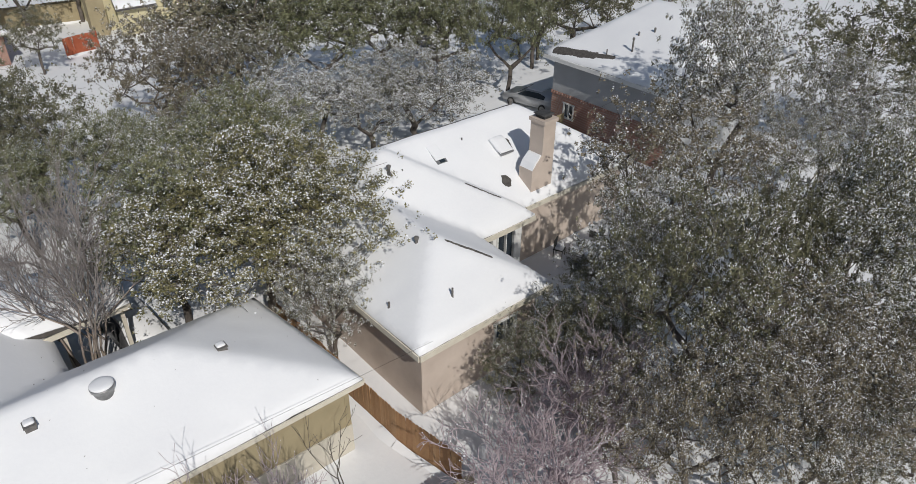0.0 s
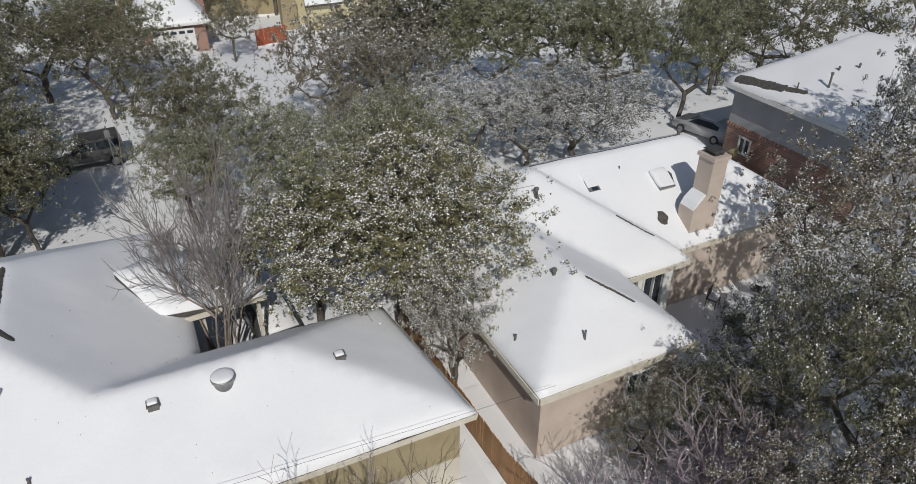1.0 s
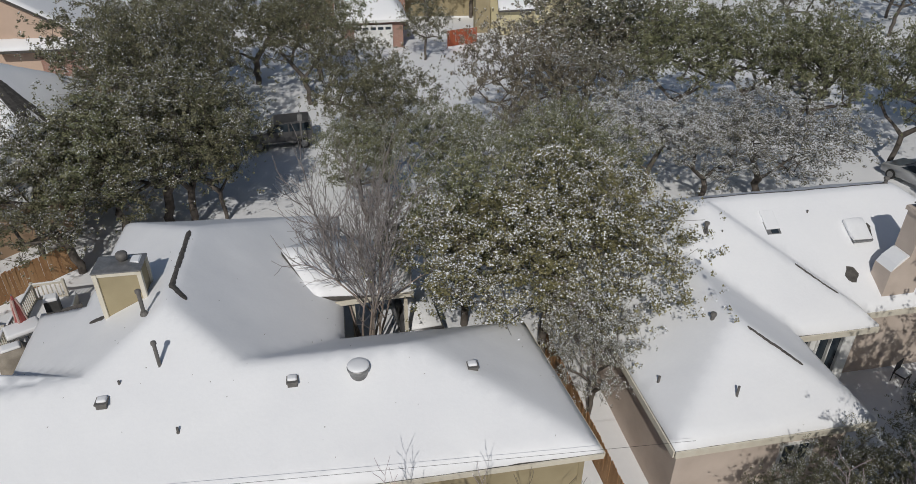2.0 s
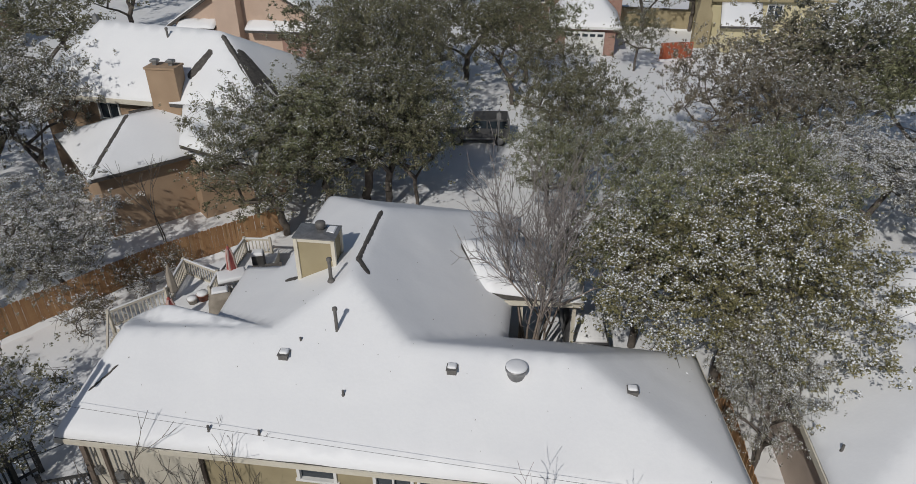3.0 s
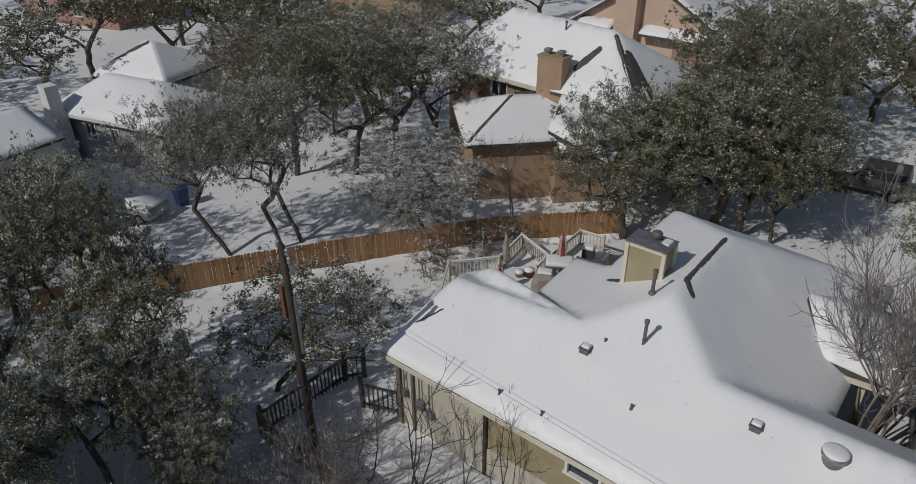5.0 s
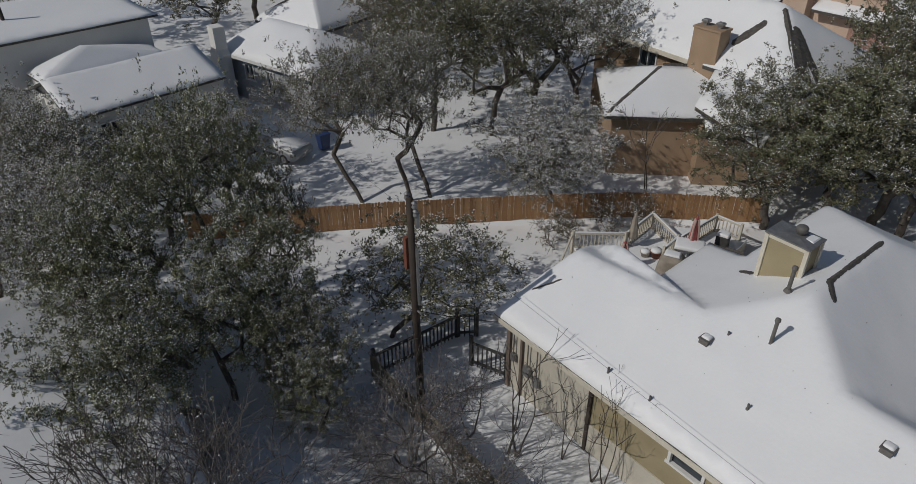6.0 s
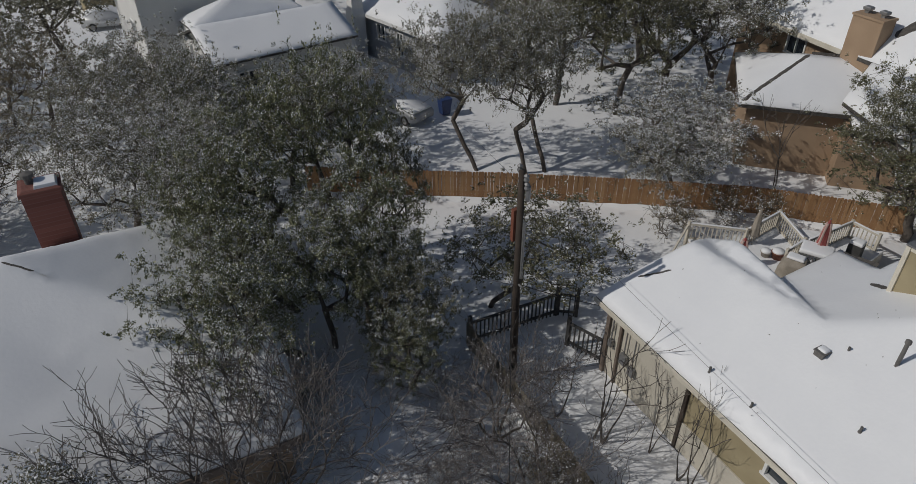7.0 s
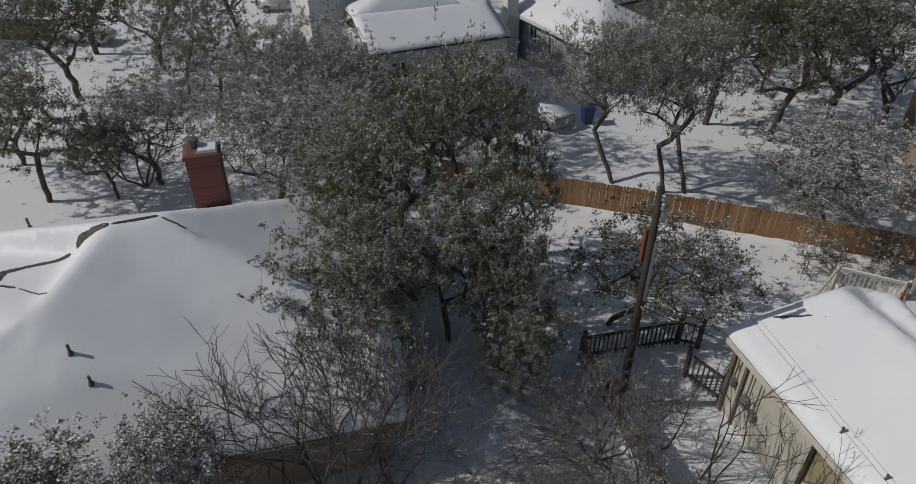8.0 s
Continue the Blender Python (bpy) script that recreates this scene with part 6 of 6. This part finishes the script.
KINDS = {
    "oak": dict(name="live_oak", label="olive green live oak with flecks of snow", seed=1, spread=0.37, leaf=LEAFGREEN, clusters=182, per=132, snow=6000, leaf_size=0.096, snow_size=0.038),
    "oak2": dict(name="live_oak", label="broad olive live oak dusted with snow", seed=2, spread=0.37, leaf=LEAFGREEN, clusters=189, per=132, snow=9000, rz=2.3, leaf_size=0.096, snow_size=0.04),
    "bigoak": dict(name="live_oak", label="broad olive live oak with patches of snow", seed=21, leaf=LEAF, clusters=420, per=143, snow=36000, leaf_size=0.09, snow_size=0.054, low=0.38, rx=5.0, rz=2.9, gap=0.21, spread=0.36),
    "frost": dict(name="frosted_oak", label="grey green oak thickly frosted with snow", seed=3, spread=0.37, leaf=LEAFGREY, clusters=168, per=88, snow=32000, leaf_size=0.096, snow_size=0.054),
    "frost2": dict(name="frosted_oak", label="oak with heavily snowed leaves", seed=4, spread=0.37, leaf=LEAFGREY, clusters=161, per=88, snow=24000, leaf_size=0.096, snow_size=0.05),
    "dark": dict(name="dark_oak", label="dense dark green oak with little snow", seed=5, spread=0.37, leaf=LEAFDARK, clusters=161, per=132, snow=5000, leaf_size=0.096, snow_size=0.038, gap=0.31),
    "dark2": dict(name="dark_oak", label="dark green oak with snow patches", seed=6, spread=0.37, leaf=LEAFDARK, clusters=140, per=132, snow=7500, leaf_size=0.096, snow_size=0.04, rz=2.8, gap=0.34),
    "snowdark": dict(name="dark_oak", label="dark green oak with lumps of snow on its leaves", seed=36, spread=0.37, leaf=LEAFDARK, clusters=154, per=110, snow=18720, snow_size=0.067, gap=0.31),
    "gappy": dict(name="dark_oak", label="open dark olive oak with limbs showing through", seed=61, spread=0.36, leaf=LEAFGREEN, leaf_size=0.1, clusters=120, per=132, snow=7000, snow_size=0.045, gap=0.40, trunk_r=0.2),
    "gappylean": dict(name="dark_oak", label="dark olive oak leaning out over a snowy roof", seed=62, spread=0.36, leaf=LEAFGREEN, leaf_size=0.1, clusters=130, per=121, snow=7500, snow_size=0.045, gap=0.38, lean=(0.0, -3.0), fork=2.6, trunk_r=0.2),
    "sparse": dict(name="thin_oak", label="thin oak with bent dark limbs and snowy leaves", seed=7, leaf=LEAFGREY, clusters=133, per=88, snow=11000, leaf_size=0.09, snow_size=0.042, zc=5.2, rz=2.0, trunk_r=0.14, gap=0.36, lean=(-1.5, -0.9), spread=0.36, fork=2.3),
    "sparse2": dict(name="thin_oak", label="thin forked oak with grey snowy leaves", seed=8, leaf=LEAFGREY, clusters=133, per=88, snow=11000, leaf_size=0.09, snow_size=0.042, zc=5.3, rz=2.1, trunk_r=0.14, gap=0.36, lean=(-0.6, -0.8), spread=0.36, fork=2.3),
    "brown": dict(name="brownish_tree", label="brownish green tree speckled with snow", seed=9, spread=0.37, leaf=LEAFBROWN, clusters=147, per=77, snow=9750, gap=0.31),
    "juniper": dict(name="juniper", label="low dark juniper with an arching trunk", seed=12, leaf=LEAFDARK, clusters=88, per=110, snow=2600, leaf_size=0.09, snow_size=0.038, zc=2.7, rz=1.1, rx=3.3, fork=1.0, trunk_r=0.1, lean=(0.5, 0.9), spread=0.36, gap=0.34),
    "shrub": dict(name="snowy_shrub", label="small twiggy shrub with snow on its leaves", seed=13, leaf=LEAFBROWN, clusters=45, per=33, snow=858, leaf_size=0.075, snow_size=0.056, zc=1.3, rz=0.9, rx=1.3, fork=0.4, trunk_r=0.04, spread=0.3, stems=3),
    "snowbush": dict(name="snowy_bush", label="tall leafy bush thick with snow", seed=31, leaf=LEAFGREY, clusters=112, per=88, snow=8970, leaf_size=0.094, snow_size=0.062, rx=2.0, rz=2.2, zc=5.0, fork=2.0, trunk_r=0.1, spread=0.36, gap=0.36),
    "far": dict(name="distant_oak", label="distant green oak with traces of snow", seed=10, leaf=LEAFDARK, clusters=70, per=66, snow=1500, leaf_size=0.17, snow_size=0.085, spread=0.5),
    "far2": dict(name="distant_oak", label="distant olive oak with traces of snow", seed=11, leaf=LEAFGREY, clusters=70, per=66, snow=2400, leaf_size=0.165, snow_size=0.085, spread=0.5),
}
BARES = {
    "myrtle": ("crape_myrtle", "bare many-stemmed crape myrtle with pale bark", 14, 9, 8.4, 0.3, 5, 0.075, BARKPALE, TWIGGREY, 0, -0.03),
    "bush": ("bare_thicket", "leafless purplish brown thicket", 15, 8, 4.6, 0.75, 5, 0.055, TWIG, TWIG, 300, 0.0),
    "lowtwigs": ("bare_shrub", "low tangle of pale grey bare twigs over snow", 44, 4, 3.8, 0.9, 5, 0.035, TWIGGREY, TWIGPALE, 600, 0.0),
    "young": ("bare_sapling", "bare young tree with a few curved twigs", 17, 2, 5.6, 0.3, 4, 0.045, BARK, BARK, 0, -0.05),
    "baretree": ("bare_tree", "leafless dark branched tree with snow flecks", 18, 5, 7.6, 0.62, 5, 0.065, BARK, TWIGDARK, 500, 0.0),
}
proto = {}


def grown(kind, far):
    """The first tree of a kind; trees far off have fewer and larger sprays of leaves."""
    if kind in BARES:
        name, label, seed, stems, height, spread, levels, r, bark, twig, snow, droop = BARES[kind]
        return make_bare(name, label, seed, stems, height, spread, levels, r, bark, twig, snow=snow, droop=droop)
    k = dict(leaf_size=0.108, snow_size=0.05, group="shrubs" if kind in ("juniper", "shrub") else "oak trees")
    k.update(KINDS[kind])
    if far and not kind.startswith("far"):
        k.update(per=int(k["per"] * 0.75), leaf_size=k["leaf_size"] * 1.1, snow=int(k["snow"] * 0.45), snow_size=k["snow_size"] * 1.1)
    return make_tree(**k)


def plant(kind, x, y, r=4.0, zc=5.4, turn=None, z=0.0):
    """A tree of that kind with crown radius r (of 4) and crown height zc (of 5.4)."""
    rnd = random.Random(int(x * 91 + y * 37))
    turn = rnd.uniform(0, 360) if turn is None else turn
    m = pose(x, y, z, 0, 0, turn) @ Matrix.Diagonal((r / 4, r / 4, zc / 5.4, 1))
    key = (kind, math.hypot(x, y) > 39.5)
    if key in proto:
        c = copy_thing(proto[key], m)
        c.matrix_basis = m
        return c
    proto[key] = grown(*key)
    proto[key].matrix_basis = m
    return proto[key]


# between and behind the two near houses
plant("bigoak", 6.9, 20.6, 4.3, 5.5, 20)
plant("oak", 4.2, 23.2, 3.6, 5.4)
plant("oak2", 9.0, 27.2, 2.7, 5.6)
plant("frost2", 7.7, 17.1, 1.9, 3.7)
plant("myrtle", 0.2, 20.9, 3.2, 7.0)
plant("frost", 16.8, 33.6, 3.8, 4.2)
plant("frost", 22.4, 31.5, 4.5, 4.4, 150)
plant("frost2", 19.6, 32.0, 3.4, 4.0)
plant("oak", 10.5, 28.6, 3.3, 5.4)
plant("brown", 16.0, 47.5, 5.6, 5.4)
plant("dark2", 0.6, 43.0, 3.3, 5.4)
plant("brown", 10.3, 42.7, 3.3, 5.4)
plant("brown", 12.2, 39.6, 2.8, 5.0, 70)
plant("brown", 10.2, 38.6, 2.0, 3.0, 160)
plant("oak2", 5.4, 32.4, 3.2, 4.6)
plant("dark", 2.0, 37.6, 3.6, 5.2)
plant("oak2", 0.6, 33.0, 2.8, 4.0)
plant("dark2", -11.4, 39.0, 4.0, 7.0)
plant("dark2", -9.0, 42.0, 3.4, 6.5)
plant("dark2", -9.8, 34.4, 5.2, 5.6)
plant("dark", -8.6, 34.0, 4.6, 5.8)
plant("oak", -6.9, 34.4, 2.6, 5.0)
plant("dark2", -13.2, 30.2, 4.4, 4.4)
plant("oak", -11.4, 32.2, 4.2, 5.4)
plant("oak", 33.3, 34.4, 3.5, 6.2)
plant("oak2", 39.5, 38.0, 3.7, 6.0)
plant("oak", 22.1, 42.7, 5.0, 6.0)
plant("dark2", 7.5, 61.7, 2.3, 3.6)
plant("sparse", 13.6, 39.5, 3.7, 5.0)
# beyond the second house, on the other side
plant("brown", 22.0, 13.0, 4.2, 6.0)
plant("frost", 28.9, 14.5, 3.8, 8.2)
plant("frost", 33.8, 11.0, 3.8, 6.0)
plant("frost2", 30.0, 11.6, 2.6, 4.8)
plant("dark2", 42.6, 12.6, 5.6, 7.5)
plant("dark", 43.6, 8.0, 4.6, 7.5)
plant("dark2", 14.8, 6.8, 3.2, 6.6)
plant("dark", 19.1, 6.6, 2.4, 6.0)
plant("snowdark", 22.8, 5.0, 2.7, 6.5)
plant("snowdark", 26.4, 6.0, 2.4, 6.0, 70)
plant("dark2", 11.6, 10.7, 1.7, 2.5)
plant("dark2", 13.7, 10.7, 1.8, 2.8, 80)
plant("snowdark", 20.4, 3.4, 2.6, 5.5, 200)
plant("brown", 20.2, 1.4, 2.0, 4.0)
plant("brown", 15.5, 3.8, 2.6, 5.0)
plant("brown", 12.5, 4.5, 2.3, 4.5)
plant("brown", 18.0, 3.6, 2.6, 4.4)
plant("brown", 17.0, 1.2, 2.4, 4.0, 90)
plant("brown", 14.0, 2.4, 2.2, 4.2, 30)
plant("snowdark", 15.8, 1.6, 1.7, 3.0)
plant("snowdark", 18.3, 1.3, 1.8, 3.0, 40)
plant("frost2", 17.0, 10.2, 2.3, 5.4)
plant("brown", 11.2, 6.0, 1.9, 4.0)
plant("bush", 10.5, 7.8, 4.7, 6.6)
plant("bush", 8.6, 7.2, 4.3, 5.4)
plant("bush", 12.7, 8.3, 4.3, 6.0)
plant("bush", 0.3, 9.9, 2.4, 7.4)
plant("bush", 1.7, 9.6, 2.4, 7.2, 90)
plant("young", 4.6, 11.2, 2.6, 3.6)
plant("dark2", 14.8, 10.2, 2.3, 3.0)
plant("dark2", 18.1, 12.6, 1.7, 2.6)
# past the cedar fence
plant("frost2", -31.0, 31.5, 5.0, 6.2)
plant("frost2", -22.0, 23.4, 3.9, 3.8)
plant("sparse", -21.0, 24.0, 3.0, 3.2, 80)
plant("sparse", -27.9, 16.15, 3.3, 6.0, 0)
plant("sparse2", -26.5, 18.3, 3.0, 6.4, 20)
plant("sparse", -26.0, 19.2, 3.2, 6.4, -25)
plant("dark2", -30.1, 27.1, 4.0, 6.2)
plant("dark", -33.0, 24.6, 4.0, 6.2, 60)
plant("young", -18.4, 27.6, 3.6, 5.4)
plant("shrub", -18.4, 20.9, 3.6, 5.4)
plant("shrub", -18.0, 23.9, 3.2, 4.4)
plant("shrub", -17.0, 25.4, 2.8, 4.2)
# the dark group towards the pole and the left house
plant("gappy", -23.8, 6.9, 2.9, 6.6)
plant("gappy", -19.2, 6.5, 2.5, 5.0, 60)
plant("gappylean", -22.8, 6.0, 2.9, 5.6, 0)
plant("gappylean", -21.3, 4.4, 2.5, 5.0, -12)
plant("gappylean", -18.4, 4.1, 2.7, 4.6, 8)
plant("gappylean", -16.4, 3.5, 2.6, 4.4, 0)
plant("gappy", -18.0, 4.7, 2.2, 4.2, 20)
plant("gappy", -17.7, 6.9, 1.7, 3.6, 90)
plant("dark2", -22.6, 9.0, 1.7, 4.6)
plant("gappy", -14.9, 6.3, 1.4, 2.8, 250)
plant("snowdark", -31.5, 3.6, 2.3, 5.0, 10)
plant("frost2", -26.6, 1.6, 2.6, 4.8, 60)
plant("frost2", -28.6, -0.6, 3.4, 4.8)
plant("sparse2", -32.6, 1.4, 4.0, 5.4, 0)
plant("juniper", -18.1, 11.2, 4.5, 5.6, 20)
plant("snowbush", -12.0, -6.9, 3.4, 4.3)
plant("snowbush", -12.0, -4.0, 3.0, 4.4, 130)
plant("baretree", -12.7, 0.5, 3.8, 5.3)
plant("baretree", -12.7, -1.2, 3.6, 5.0, 200)
plant("lowtwigs", -12.6, 6.8, 3.4, 3.4)
plant("lowtwigs", -10.6, 7.6, 3.2, 3.0, 120)
plant("lowtwigs", -11.8, 4.6, 3.4, 3.4, 220)
plant("lowtwigs", -9.6, 5.6, 3.2, 3.0, 30)
plant("baretree", -12.8, 1.8, 2.8, 4.6, 100)
plant("lowtwigs", -15.0, 4.6, 2.8, 2.8, 250, 1.1)
plant("lowtwigs", -13.6, 8.4, 2.8, 3.0, 75)
plant("baretree", -12.3, 8.2, 2.8, 3.6, 40)
plant("baretree", -9.8, 8.0, 2.8, 3.4, 310)
plant("shrub", -10.2, 8.4, 3.0, 4.4, 120)
plant("shrub", -8.8, 8.5, 2.8, 4.0, 220)
plant("dark2", -16.2, 6.9, 1.8, 3.4, 300)
plant("young", -10.6, 11.1, 3.6, 4.6)
plant("young", -10.9, 11.0, 3.2, 4.2, 100)
plant("young", -12.2, 10.4, 3.2, 3.6)
plant("young", -8.4, 12.3, 2.6, 4.0)
plant("young", -8.0, 12.4, 2.4, 4.3, 200)
plant("young", -9.6, 12.2, 2.2, 3.6)
plant("dark", -46.8, -12.4, 4.2, 5.6)
plant("sparse2", -45.4, -5.6, 3.0, 5.4)
plant("far", -50.5, -7.5, 4.2, 5.6)
plant("far2", -52.0, -2.0, 4.4, 5.6)
plant("far", -55.0, -12.5, 4.2, 5.4)
plant("brown", -41.0, -3.4, 3.2, 4.4)
plant("baretree", -33.9, -7.2, 3.8, 3.6)
plant("brown", -34.0, -6.4, 3.2, 3.8)
plant("oak", -33.0, -8.4, 2.0, 3.0)
plant("dark2", -33.6, -11.7, 3.0, 4.4)
plant("brown", -38.0, -13.8, 3.0, 4.4)
plant("dark2", -31.0, 7.0, 3.2, 4.2)
plant("frost2", -33.0, 11.5, 2.8, 3.8)

plant("dark2", -9.8, 50.5, 4.2, 6.0)
plant("dark", -12.5, 55.0, 5.4, 6.4)
plant("oak", -1.8, 57.5, 4.4, 5.6)
plant("dark", -2.6, 51.8, 4.2, 5.8)
plant("far", 9.5, 75.5, 4.6, 5.4)
plant("far2", 14.5, 76.5, 4.4, 5.2)
plant("dark", -13.2, 46.4, 5.6, 6.6)
plant("oak", 19.2, 45.7, 4.8, 6.4)
plant("oak2", 27.3, 41.8, 5.0, 6.2)
plant("oak", 29.7, 37.9, 3.9, 6.2)
plant("dark2", 40.8, 35.0, 5.0, 6.4)
plant("dark2", -15.4, 31.8, 3.4, 5.0)
plant("oak2", -36.2, 34.0, 5.2, 6.0)
plant("brown", -41.0, 27.6, 4.4, 5.2)
plant("far", -60.0, 33.0, 5.4, 6.2)
plant("far", -64.0, 27.0, 5.4, 6.4)
plant("far", -56.0, 37.0, 5.4, 6.2)
plant("far", -67.0, 38.0, 5.6, 6.4)
plant("far2", -50.0, 36.0, 5.0, 6.0)
plant("far", -46.0, 33.6, 4.6, 6.0)
plant("far", -61.0, 41.0, 5.6, 6.4)
plant("frost2", -28.4, 33.0, 4.0, 6.0)
plant("frost2", -37.5, 1.4, 3.4, 4.8)

# woods beyond
rnd = random.Random(77)
blocked = [(-22, 36, 10), (-25, 60, 9), (3, 69, 5), (22, 74, 8), (40, 22, 13), (-40, 9, 8), (-47, 6, 7), (-43, 21, 8), (-52, 28, 6), (-86, 40, 9), (-59, 60, 9), (-72, 3, 9), (17, 18, 14), (-4, 46, 6), (2, 78, 7), (35.5, 33, 4), (13, 58, 9), (10, 68, 6), (8, 48, 6), (6.5, 41, 5), (-44, -9, 17), (-58, -12, 11), (-34, 18, 8), (-6, 41, 5)]
placed = []
tries = 0
while len(placed) < 88 and tries < 4000:
    tries += 1
    a, r = radians(rnd.uniform(-62, 118)), rnd.uniform(44, 125)
    x, y = -math.sin(a) * r, math.cos(a) * r
    if any((x - bx) ** 2 + (y - by) ** 2 < (br + 2.5) ** 2 for bx, by, br in blocked):
        continue
    if any((x - px) ** 2 + (y - py) ** 2 < 30 for px, py in placed):
        continue
    placed.append((x, y))
    plant(rnd.choice(["far", "far", "far2"]), x, y, rnd.uniform(3.4, 5.6), rnd.uniform(4.6, 6.8))
